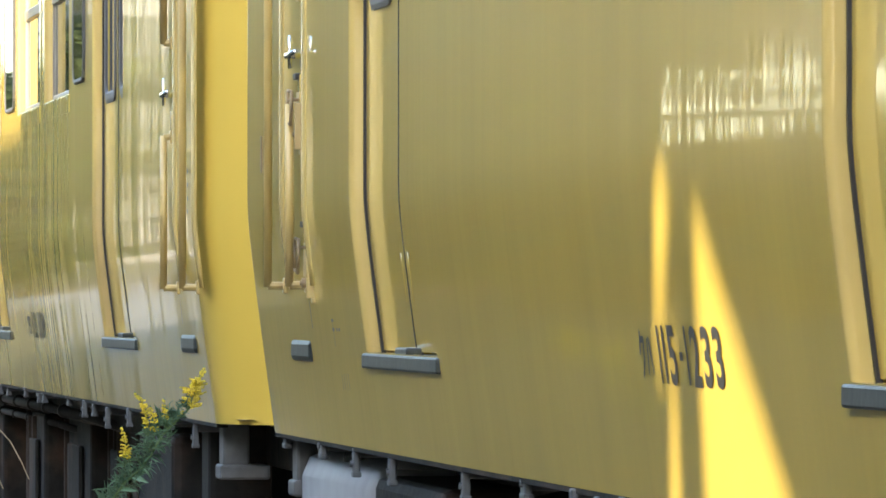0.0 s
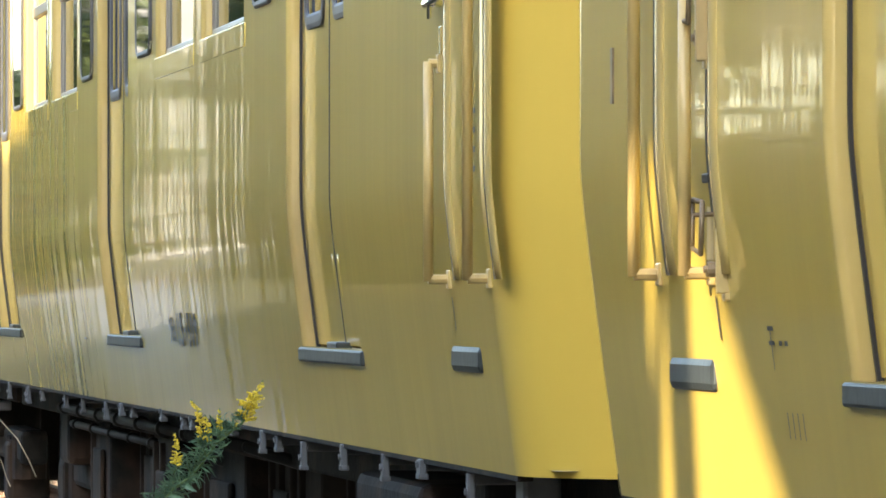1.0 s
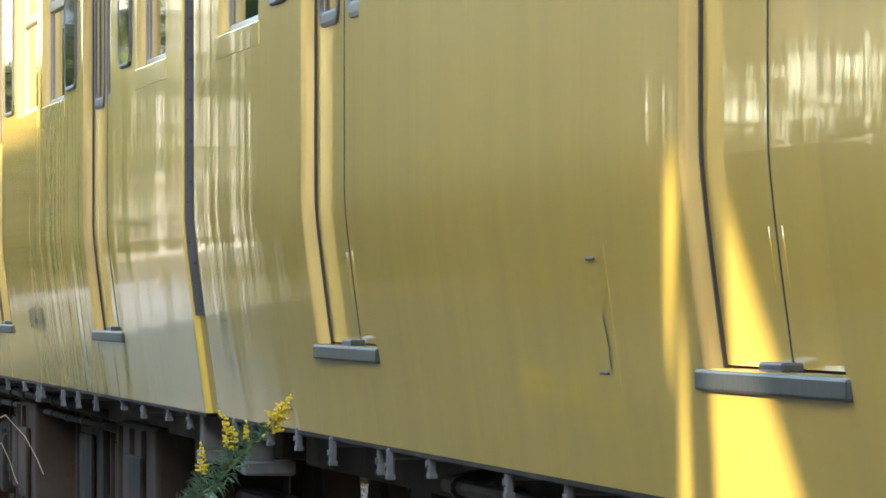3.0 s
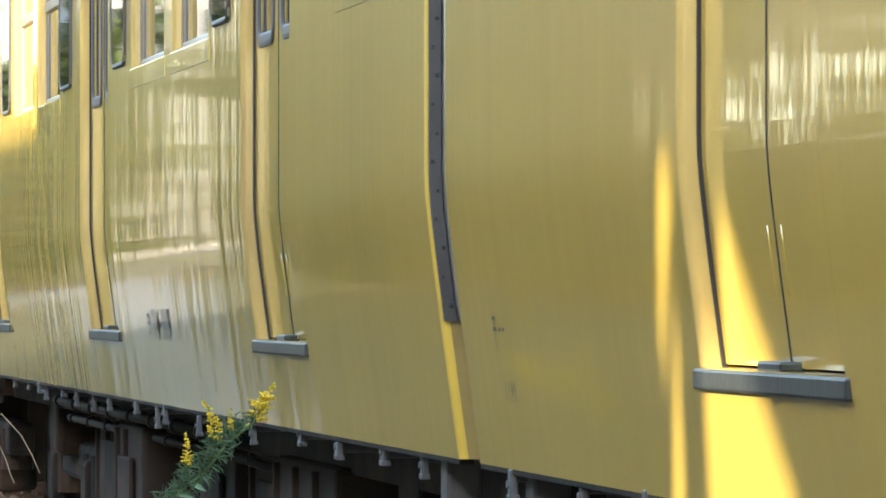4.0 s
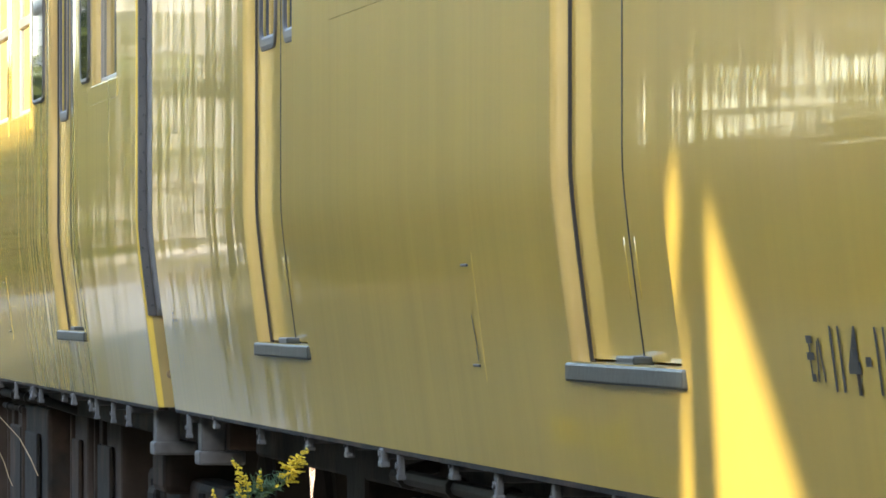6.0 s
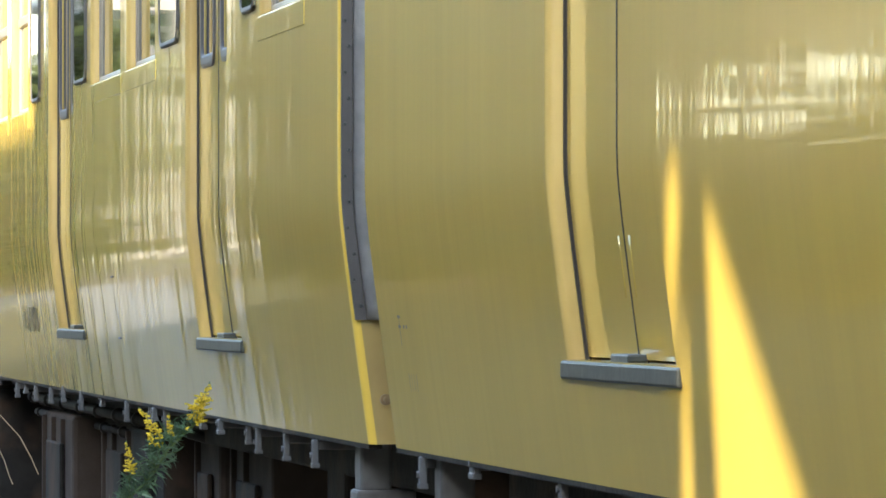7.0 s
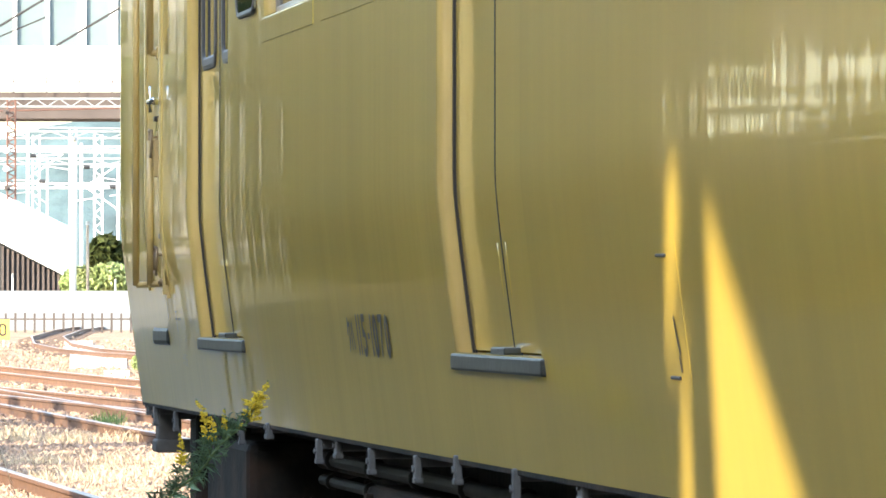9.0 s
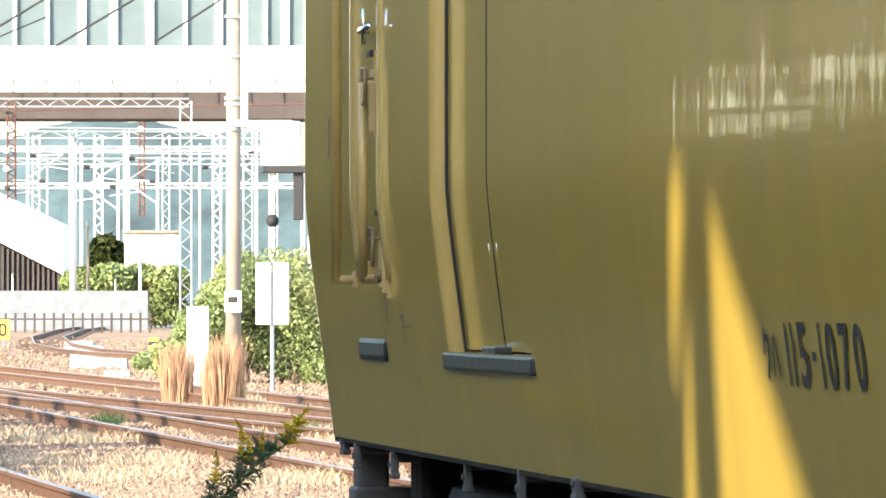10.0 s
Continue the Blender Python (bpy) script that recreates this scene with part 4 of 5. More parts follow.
def slim_tree(at, seed):
    """A bare slender trunk under a small high crown."""
    r = random.Random(seed)
    t = root("tree", at, "slender bare-trunked tree with a small high crown", "tree", "slender lineside trees")
    top = Vector((r.uniform(-0.3, 0.3), r.uniform(-0.2, 0.2), 4.9))
    bm = bent(B(), [(0, 0, -0.3), (0.04, 0.02, 2.2), top * 0.65, top], r.uniform(0.045, 0.085), 8)
    for k in range(3):
        tube(bm, top * (0.72 + 0.08 * k), top * (0.8 + 0.08 * k) + Vector((r.uniform(-0.6, 0.6), r.uniform(-0.5, 0.5), 0.4)), 0.03, 0.012, 6)
    part("trunk", bm, M_BARK, t)
    bl = [((r.uniform(-0.5, 0.5), r.uniform(-0.5, 0.5), r.uniform(4.7, 5.5)), (0.8, 0.8, 0.5)) for k in range(4)]
    c = new("crown", crown_mesh(r, bl, 420, 0.35, M_DARKLEAF))
    c.parent = t


for k, x in enumerate((-48.8, -50.1, -50.9, -52.6, -53.3, -55.2, -57.0, -58.1, -59.8)):
    slim_tree((x, -5.9 + 0.25 * (k % 3), -0.52), 70 + k)
for k in range(9):
    r = random.Random(300 + k)
    h = root("lineside_bush", (-43 - 2.0 * k, -5.8 + r.uniform(-0.3, 0.3), -0.5), "low green thicket beside the line", "bush", "lineside thicket")
    bl = [((r.uniform(-1.2, 1.2), r.uniform(-0.6, 0.6), r.uniform(0.2, 0.95)), (1.3, 0.5, r.uniform(0.4, 0.7))) for q in range(4)]
    c = new("foliage", crown_mesh(r, bl, 900, 0.3, M_DARKLEAF, "foliage"))
    c.parent = h
    bm = tube(B(), (0, 0, -0.2), (0.1, 0, r.uniform(1.2, 5.5)), 0.07, 0.03)
    part("stem", bm, M_BARK, h)

# grey building added back from the line, a pale column for the paint to reflect
gb_ = root("reflection_building", (-165, -12.6, -0.5), "plain grey building with tall slots, added for the paint to reflect", "building")
part("wall", box(B(), -16, 0, 0, 4.1, -0.2, 9.4, 0.03), M_RENDERED, gb_)
part("roof", box(B(), -16.3, 0.3, -0.3, 4.4, 9.4, 9.65, 0.03), M_ROOF, gb_)
# Tall slots break that reflection into upright streaks.
for y in (0.5, 1.7, 2.9):
    w_ = part("window", box(B(), 0.002, 0.05, y, y + 0.7, 0.3, 8.9, 0.004), M_ALU, gb_, "tall slot window")
    part("pane", box(B(), 0.051, 0.056, y + 0.05, y + 0.65, 0.36, 8.84), M_GLASS, w_)

# ---- distant yard ----
F = 12012.0
CA, SA = math.cos(radians(90 - YAW)), math.sin(radians(90 - YAW))


def spot(a, b, depth):
    """The place at bearings a (sideways) and b (upwards from eye level), in parts of F, at that depth along the sight line."""
    r = a / F * depth
    return Vector((-depth * CA + r * SA, depth * SA + r * CA, EYE + b / F * depth))


def facing(name, a, b, depth, label, category, kind="", group=""):
    """A root turned to face down the line, at a spot; in its own space x runs to the right, y away, z up."""
    ob = root(name, (0, 0, 0), label, category, group, kind)
    ob.matrix_basis = Matrix.Translation(spot(a, b, depth)) @ pose(0, 0, 0, 0, 0, YAW)
    return ob


def foot(depth):
    """The bearing at which the ground lies at that depth."""
    return -(EYE + 0.16) * F / depth


def m_of(u, depth):
    return u / F * depth


def truss(bm, p, q, w, r, bays):
    """A lattice member between p and q: two chords and zigzag bracing."""
    p, q = Vector(p), Vector(q)
    d = (q - p).normalized()
    n = Vector((-d.z, 0, d.x)) * w / 2
    for s in (-1, 1):
        tube(bm, p + n * s, q + n * s, r, seg=6)
    for k in range(bays):
        a, b = p + (q - p) * k / bays, p + (q - p) * (k + 1) / bays
        s = 1 if k % 2 else -1
        tube(bm, a + n * s, b - n * s, r * 0.6, seg=5)
    return bm


# far track curving away to the left
far = []
for a, b in ((-455, -100), (-560, -95), (-640, -88), (-690, -78), (-700, -66), (-660, -54), (-590, -45), (-520, -40)):
    dep = 1.33 * F / -b
    p = spot(a, b, dep)
    far.append((p.x, p.y))
track("far_track", far, "distant rusty track curving behind a hedge")

# footbridge with a glazed corridor over the yard
D = 320
br = facing("footbridge", -784, 0, D, "white glazed footbridge crossing high over the tracks", "footbridge")
w = m_of(1100, D)
zb = m_of(335, D)
part("girder", box(B(), -6, w, 0, 5, m_of(318, D), m_of(366, D), 0.05), M_SOFFIT, br, "dark brown steel girder")
part("parapet", box(B(), -6, w, -0.15, 0.0, m_of(368, D), m_of(447, D), 0.03), M_WHITE, br, "white parapet panel")
part("glazing", box(B(), -6, w, 0.1, 0.2, m_of(448, D), m_of(560, D)), M_BLUEGLASS, br, "pale blue window band")
post = mesh_of("mullion", box(B(), -0.20, 0.20, -0.1, 0.1, m_of(447, D), m_of(560, D), 0.02), M_WHITE)
thin = mesh_of("mullion", box(B(), -0.10, 0.10, -0.1, 0.1, m_of(447, D), m_of(560, D), 0.02), M_WHITE)
for a in (26, 84, 145, 201, 265, 328, 387, 470, 505, 545, 610):
    share("mullion", post if a % 2 else thin, br, (m_of(a, D), 0, 0))
for x in (-5.5, w - 0.5):
    part("pier", box(B(), x - 0.4, x + 0.4, 1.5, 3, -1.7, m_of(320, D)), M_CONCRETE, br)
part("roof_slab", box(B(), -6, w, -0.3, 5.2, m_of(560, D), m_of(580, D)), M_WHITE, br)
part("handrail", box(B(), -6, w * 0.6, -0.4, -0.34, m_of(388, D), m_of(391, D)), M_RUSSET, br)
rail_post = mesh_of("rail_post", box(B(), -0.03, 0.03, -0.4, -0.34, m_of(355, D), m_of(392, D)), M_SOFFIT)
for k in range(9):
    share("rail_post", rail_post, br, (m_of(25 + 58 * k, D), 0, 0))

# wires slanting past the bridge
WIRES = facing("span_wires", -784, 0, 250, "dark overhead cables strung on steel masts", "cable")
part("mast", tube(B(), (-2.5, 0, -1.6), (-2.5, 0, 12), 0.14), M_STEEL, WIRES)


def wire(a0, b0, a1, b1, r, mat):
    part("cable", tube(B(), (m_of(a0 + 784, 250), 0, m_of(b0, 250)), (m_of(a1 + 784, 250), 0, m_of(b1, 250)), r, seg=6), mat, WIRES)


for a0, b0, a1, b1, r in ((-790, 480, -690, 540, 0.045), (-685, 448, -530, 540, 0.045), (-790, 462, -700, 500, 0.03), (-510, 455, -385, 535, 0.04)):
    wire(a0, b0, a1, b1, r, M_WIRE)
wire(-900, 306, -240, 296, 0.035, M_STEEL)
wire(-900, 262, -240, 254, 0.03, M_STEEL)
wire(-900, 330, -240, 345, 0.03, M_RED)

# overhead line gantries
def gantry(depth, a0, a1, bars, cols, mat, colmats):
    g = facing("line_gantry", -784, 0, depth, "steel lattice gantry carrying overhead lines", "gantry", group="line gantries")
    for b, w in bars:
        part("beam", truss(B(), (m_of(a0 + 784, depth), 0, m_of(b, depth)), (m_of(a1 + 784, depth), 0, m_of(b, depth)), m_of(w, depth), m_of(1.7, depth), 16), mat, g, "galvanised lattice beam")
    for (a, w, top, *rest), cm in zip(cols, colmats):
        base = rest[0] if rest else foot(depth)
        part("mast", truss(B(), (m_of(a + 784, depth), 0, m_of(base, depth)), (m_of(a + 784, depth), 0, m_of(top, depth)), m_of(w, depth), m_of(2.0, depth), 26), cm, g, "lattice mast")
    return g


RED_GANTRY = gantry(200, -784, -450, ((347, 14),), ((-455, 20, 350), (-764, 14, 352, 175)), M_STEEL, (M_STEEL, M_RED))
gantry(440, -800, -240, ((290, 12), (243, 10)), ((-655, 12, 300), (-533, 9, 345, 145), (-345, 16, 330), (-560, 9, 300)), M_STEEL, (M_STEEL, M_RED, M_STEEL, M_STEEL))
gantry(450, -800, -240, ((200, 8), (265, 7)), ((-720, 12, 290), (-610, 14, 290), (-490, 12, 290), (-400, 14, 290), (-300, 14, 290)), M_WHITE, (M_STEEL, M_WHITE, M_STEEL, M_WHITE, M_STEEL))

def cantilever(depth, a, b, way, mat):
    """A hinged bracket holding the contact wire: top tube, stay, registration arm and insulator."""
    g = facing("cantilever", a, b, depth, "pale tubular cantilever arm on a line mast", "bracket", group="line cantilevers")
    u = m_of(1, depth) * way
    part("top_tube", tube(B(), (0, 0, 18 * u * way), (62 * u, 0, 20 * u * way), 0.05, seg=6), mat, g)
    part("stay", tube(B(), (0, 0, -22 * u * way), (58 * u, 0, 18 * u * way), 0.045, seg=6), mat, g)
    part("arm", tube(B(), (30 * u, 0, 0), (85 * u, 0, -8 * u * way), 0.03, seg=6), mat, g)
    part("insulator", tube(B(), (4 * u, 0, 18 * u * way), (15 * u, 0, 18 * u * way), 0.14, 0.12, seg=8), M_CLAD, g)
    part("mast", tube(B(), (0, 0, m_of(foot(depth) - b, depth)), (0, 0, m_of(60, depth)), 0.11, 0.09, seg=8), mat, g)


for a, b, way, mat in ((-735, 235, 1, M_WHITE), (-700, 190, -1, M_STEEL), (-640, 215, 1, M_WHITE), (-575, 180, -1, M_WHITE), (-560, 230, 1, M_STEEL), (-505, 190, -1, M_WHITE), (-430, 215, 1, M_STEEL), (-330, 240, -1, M_WHITE)):
    cantilever(435, a, b, way, mat)

# insulator strings on the red mast
for a, b in ((-772, 330), (-772, 300), (-772, 262), (-772, 230), (-770, 195), (-534, 300), (-534, 262), (-534, 215)):
    bm = B()
    p = Vector((m_of(a + 784, 200), -0.5, m_of(b, 200)))
    for k in range(4):
        tube(bm, p + Vector((0, k * 0.11, 0)), p + Vector((0, k * 0.11 + 0.07, 0)), 0.085, 0.06, seg=10)
    tube(bm, p + Vector((0, -0.25, 0)), p + Vector((0, 0.6, 0)), 0.03)
    part("insulator", bm, M_WHITE if b in (300, 230, 262) else M_SOFFIT, RED_GANTRY, "ribbed porcelain insulator")

# concrete pole with bands, arm and cable
D = 112
pole = facing("concrete_pole", -371, foot(D), D, "tall round concrete pole with steel bands", "pole")
top = m_of(529 - foot(D) + 60, D)
part("shaft", tube(B(), (0, 0, -0.2), (0, 0, top), m_of(14.5, D), m_of(11.5, D), seg=20), M_CONCRETE, pole, smooth=True)
for b in (355, 300, 345, 430, 500):
    z = m_of(b - foot(D), D)
    part("band", tube(B(), (0, 0, z - 0.03), (0, 0, z + 0.03), m_of(16, D), seg=20), M_STEEL, pole)
z = m_of(310 - foot(D), D)
part("cross_arm", box(B(), 0, m_of(105, D), -0.25, -0.17, z - 0.05, z + 0.05, 0.01), M_WHITE, pole)
part("cable_duct", tube(B(), (m_of(20, D), -0.1, m_of(300 - foot(D), D)), (m_of(20, D), -0.1, top), 0.06), M_WHITE, pole)
z = m_of(-5 - foot(D), D)
part("warning_plate", box(B(), -0.14, 0.14, -0.26, -0.24, z - 0.18, z + 0.18, 0.02), M_WHITE, pole)
part("plate_mark", box(B(), -0.08, 0.08, -0.264, -0.26, z - 0.02, z + 0.08), M_INK, pole)

# hanging equipment cabinet and dark bracket
D = 230
cab_ = facing("switch_cabinet", -284, 275, D, "white pole-mounted switch cabinet with a dark bracket", "cabinet")
part("case", box(B(), -0.75, 0.6, 0, 0.9, -0.75, 0.75, 0.04), M_WHITE, cab_)
part("side_panel", box(B(), 0.62, 0.85, 0.02, 0.9, -0.75, 0.7, 0.02), M_CONCRETE, cab_)
bm = B()
box(bm, -0.7, 0.9, 0, 0.7, -1.0, -0.78, 0.03)
box(bm, 0.35, 0.7, 0.2, 0.4, -2.6, -0.9, 0.04)
part("bracket", bm, M_WIRE, cab_)
part("pillar", box(B(), 0.85, 1.3, 0.3, 0.7, m_of(foot(D) - 275, D), 4.2, 0.03), M_WHITE, cab_)
sp = facing("loudspeaker", -302, 138, D, "round dark loudspeaker horn on a white post", "loudspeaker")
part("horn", tube(B(), (0, 0, 0), (0, 0.4, 0), 0.22, 0.08, seg=16), M_CLAD, sp, smooth=True)
part("post", box(B(), -0.06, 0.06, 0.3, 0.4, m_of(foot(D) - 138, D), 1.8), M_WHITE, sp)

# signs
D = 108
sg = facing("track_sign", -302, -101, D, "blank white rectangular board on a post", "sign")
part("post", tube(B(), (0, 0, -0.6), (0, 0, m_of(150, D)), 0.035), M_STEEL, sg)
for s in (-1, 1):
    part("board", box(B(), 0.02 * s, s * m_of(29, D), -0.07, -0.05, m_of(55, D), m_of(165, D), 0.008), M_WHITE, sg)
D = 106
sg = facing("white_marker", -434, -92, D, "leaning weathered white marker board in the bushes", "sign")
part("board", box(B(), -0.17, 0.17, -0.03, 0.03, -0.7, m_of(78, D), 0.01), M_WHITE, sg)
D = 170
mk = facing("striped_marker", -512, foot(D), D, "yellow and black striped clearance marker", "marker")
for k in range(5):
    part("stripe", box(B(), -0.13, 0.13, -0.03, 0.03, 0.02 + 0.1 * k, 0.118 + 0.1 * k, 0.004), M_SIGNYEL if k % 2 == 0 else M_INK, mk)
D = 210
nb = facing("distance_plate", -778, foot(D), D, "small amber number plate on a post", "sign")
part("post", tube(B(), (0, 0, -0.2), (0, 0, 0.35), 0.03), M_STEEL, nb)
part("plate", box(B(), -0.34, 0.2, -0.04, 0, 0.22, 0.84, 0.02), M_SIGNYEL, nb)
part("digit_ring", ring(-0.14, 0.10, 0.33, 0.73, -0.042, 0.07, 0.004, 0.11), M_INK, nb)

# ramp building with dark ribbed wall and white roof
D = 360
rb = facing("ramp_building", -784, 0, D, "sloping covered ramp with white roof and dark ribbed wall", "building")


def slab(bm, pts, y0, y1):
    f = [bm.verts.new((m_of(a, D), y0, m_of(b, D))) for a, b in pts]
    g = [bm.verts.new((m_of(a, D), y1, m_of(b, D))) for a, b in pts]
    bm.faces.new(f)
    bm.faces.new(g[::-1])
    for k in range(len(pts)):
        bm.faces.new((f[k], g[k], g[(k + 1) % len(pts)], f[(k + 1) % len(pts)]))
    bmesh.ops.recalc_face_normals(bm, faces=bm.faces[:])
    return bm


part("roof", slab(B(), [(-200, 180), (-10, 190), (112, 130), (112, 42), (-10, 105), (-200, 130)], 0, 6), M_WHITE, rb, "white roof fascia")
part("wall", slab(B(), [(-200, 130), (-10, 102), (115, 40), (115, foot(D)), (-200, foot(D))], 0.4, 5), M_CLAD, rb, "dark ribbed cladding wall")
for k in range(13):
    a = 4 + 9 * k
    part("rib", box(B(), m_of(a - 2, D), m_of(a + 2, D), 0.2, 0.4, m_of(foot(D), D), m_of(95 - 0.5 * a, D)), M_SOFFIT, rb)

# grey boundary wall, fence and low white building
D = 325
bw = facing("boundary_wall", -784, foot(D), D, "pale grey concrete boundary wall", "wall", kind="structure")
part("wall_panel", box(B(), -8, m_of(262, D), 0, 0.25, -0.2, m_of(14 - foot(D), D), 0.03), M_GREYWALL, bw)
D = 300
fence = facing("trackside_fence", -784, foot(D), D, "low fence of thin dark posts and rail", "fence")
fp = mesh_of("fence_post", box(B(), -0.05, 0.05, 0, 0.08, -0.1, m_of(34, D)), M_SOFFIT)
for k in range(16):
    share("fence_post", fp, fence, (m_of(10 + 17 * k, D), 0.02 * k, 0.01 * (k % 3)))
part("fence_rail", box(B(), -1, m_of(270, D), 0.08, 0.12, m_of(22, D), m_of(25, D)), M_SOFFIT, fence)
D = 350
wb = facing("low_building", -518, 64, D, "plain low white railway building", "building")
part("wall", box(B(), m_of(-46, D), m_of(46, D), 0, 4, m_of(foot(D) - 64, D), m_of(52, D), 0.03), M_WHITE, wb)
part("roof", box(B(), m_of(-50, D), m_of(50, D), -0.2, 4.2, m_of(52, D), m_of(57, D), 0.03), M_CONCRETE, wb)
D = 330
for a, top, wd in ((-655, 280, 6.5), (-629, 130, 3), (-536, 60, 3), (-580, 28, 1.6), (-762, 38, 1.6), (-248, 250, 5)):
    lp = facing("slim_mast", a, foot(D), D, "slim pale steel mast in the yard", "mast", group="slim masts")
    part("shaft", tube(B(), (0, 0, -0.2), (0, 0, m_of(top - foot(D), D)), m_of(wd, D), m_of(wd * 0.8, D), seg=12), M_WHITE if a != -629 else M_CONCRETE, lp, smooth=True)
    part("cap", tube(B(), (0, 0, m_of(top - foot(D), D)), (0, 0, m_of(top - foot(D) + 7, D)), m_of(wd * 1.4, D), m_of(wd, D), seg=12), M_STEEL, lp)

# concrete walkway between the tracks
bm = B()
for a0, a1, b0, b1 in ((-670, -620, -72, -78), (-672, -600, -80, -92), (-660, -560, -94, -116), (-600, -555, -122, -132)):
    pts = []
    for a, b in ((a0, b1), (a1, b1), (a1, b0), (a0, b0)):
        p = spot(a, b, 1.40 * F / -b)
        pts.append(bm.verts.new((p.x, p.y, -0.12)))
    bm.faces.new(pts)
bmesh.ops.recalc_face_normals(bm, faces=bm.faces[:])
g = bmesh.ops.extrude_face_region(bm, geom=bm.faces[:])
bmesh.ops.translate(bm, verts=[v for v in g["geom"] if isinstance(v, bmesh.types.BMVert)], vec=(0, 0, -0.25))
bmesh.ops.recalc_face_normals(bm, faces=bm.faces[:])
tagged(part("concrete_walkway", bm, M_LIDS), "pale concrete cable trough lids between tracks", "walkway", kind="structure")

# hill behind everything
bm = B()
cols = []
for i in range(60):
    p = spot(-1500 + 50 * i, 0, 1200)
    h = 36 + 7 * noise.noise((i * 0.13, 0, 0)) + 3 * noise.noise((i * 0.5, 3, 0))
    cols.append([bm.verts.new((p.x - 70 * k, p.y + 10 * k, h * k - 2)) for k in (0, 0.35, 0.7, 1.0)])
for c, d in zip(cols, cols[1:]):
    for k in range(3):
        bm.faces.new((c[k], d[k], d[k + 1], c[k + 1]))
tagged(part("backdrop", bm, M_HILL, smooth=True), "wooded hill behind the yard, haze tinted into its colour", "hill", kind="structure")


# bushes and hedges
def bush(name, a, depth, blobs, n, size, mat, label, seed):
    """A leafy mass: blobs are (sideways, up, half width, half height) in bearings from its foot."""
    r = random.Random(seed)
    b = facing(name, a, foot(depth), depth, label, "bush" if name == "bush" else "hedge")
    bl = [((m_of(x, depth), r.uniform(0, 2.0), m_of(z, depth)), (m_of(w, depth), 1.1, m_of(h, depth))) for x, z, w, h in blobs]
    c = new("foliage", crown_mesh(r, bl, n, size, mat, "foliage"))
    c.parent = b
    bm = B()
    for (p, q) in bl:
        tube(bm, (p[0] * 0.8, p[1], -0.2), p, 0.04, 0.015, 5)
    part("stem", bm, M_BARK, b)
    return b


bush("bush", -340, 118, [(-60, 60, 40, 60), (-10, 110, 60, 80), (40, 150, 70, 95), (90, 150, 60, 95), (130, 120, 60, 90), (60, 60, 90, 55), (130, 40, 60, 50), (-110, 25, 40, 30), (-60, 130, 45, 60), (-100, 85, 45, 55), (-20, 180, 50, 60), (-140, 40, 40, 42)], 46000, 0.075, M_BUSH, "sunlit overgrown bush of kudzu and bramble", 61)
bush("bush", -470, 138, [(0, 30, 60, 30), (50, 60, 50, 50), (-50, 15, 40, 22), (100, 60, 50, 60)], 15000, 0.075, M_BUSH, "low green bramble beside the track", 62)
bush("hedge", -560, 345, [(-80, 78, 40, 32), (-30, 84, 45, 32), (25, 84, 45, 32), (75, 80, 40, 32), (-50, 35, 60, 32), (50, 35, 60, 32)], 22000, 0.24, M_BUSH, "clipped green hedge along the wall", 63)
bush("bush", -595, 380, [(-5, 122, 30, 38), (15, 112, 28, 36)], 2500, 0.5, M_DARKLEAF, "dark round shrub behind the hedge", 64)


def grass_mesh(rnd, n, spread_, height, mat, lean=0.25):
    """Tapering bent blades rising from a round tuft."""
    v, f = [], []
    for i in range(n):
        a, r = rnd.uniform(0, 6.28), spread_ * math.sqrt(rnd.random())
        x, y = r * math.cos(a), r * math.sin(a)
        h = height * rnd.uniform(0.5, 1.1)
        dx, dy = rnd.uniform(-lean, lean) * h, rnd.uniform(-lean, lean) * h
        w = rnd.uniform(0.003, 0.006)
        b = rnd.uniform(0, 3.14)
        wx, wy = w * math.cos(b), w * math.sin(b)
        k = len(v)
        v += [(x - wx, y - wy, -0.05), (x + wx, y + wy, -0.05), (x + dx * 0.35 - wx, y + dy * 0.35 - wy, h * 0.55), (x + dx * 0.35 + wx, y + dy * 0.35 + wy, h * 0.55), (x + dx, y + dy, h)]
        f += [(k, k + 1, k + 3, k + 2), (k + 2, k + 3, k + 4)]
    me = bpy.data.meshes.new("grass_clump")
    me.from_pydata(v, [], f)
    me.materials.append(mat)
    return me


def tuft(a, depth, me, label, name="grass_tuft"):
    t = facing(name, a, foot(depth), depth, label, "dry grass", group="grass tufts")
    share("grass_clump", me, t)
    return t


rnd = random.Random(9)
tall = grass_mesh(rnd, 1100, 0.28, 1.0, M_RUSSET, 0.2)
tall2 = grass_mesh(rnd, 1100, 0.22, 0.85, M_RUSSET, 0.2)
low = grass_mesh(rnd, 260, 0.55, 0.17, M_STRAW, 0.8)
green = grass_mesh(rnd, 120, 0.22, 0.2, M_LEAF, 0.6)
tuft(-388, 92, tall, "tall clump of russet dry pampas grass")
tuft(-470, 96, tall2, "tall clump of russet dry grass")
tuft(-518, 105, low, "short clump of dry straw grass")
for k in range(30):
    b = rnd.uniform(-340, -185)
    a = rnd.uniform(-800, -120)
    if -215 - (a + 784) * 0.2 < b < -150 - (a + 784) * 0.2:
        continue
    tuft(a, (EYE + 0.16) * F / -b, low, "short clump of pale straw grass")
for a, b in ((-590, -225), (-250, -245), (-600, -235)):
    tuft(a, (EYE + 0.16) * F / -b, green, "small green weed in the ballast")

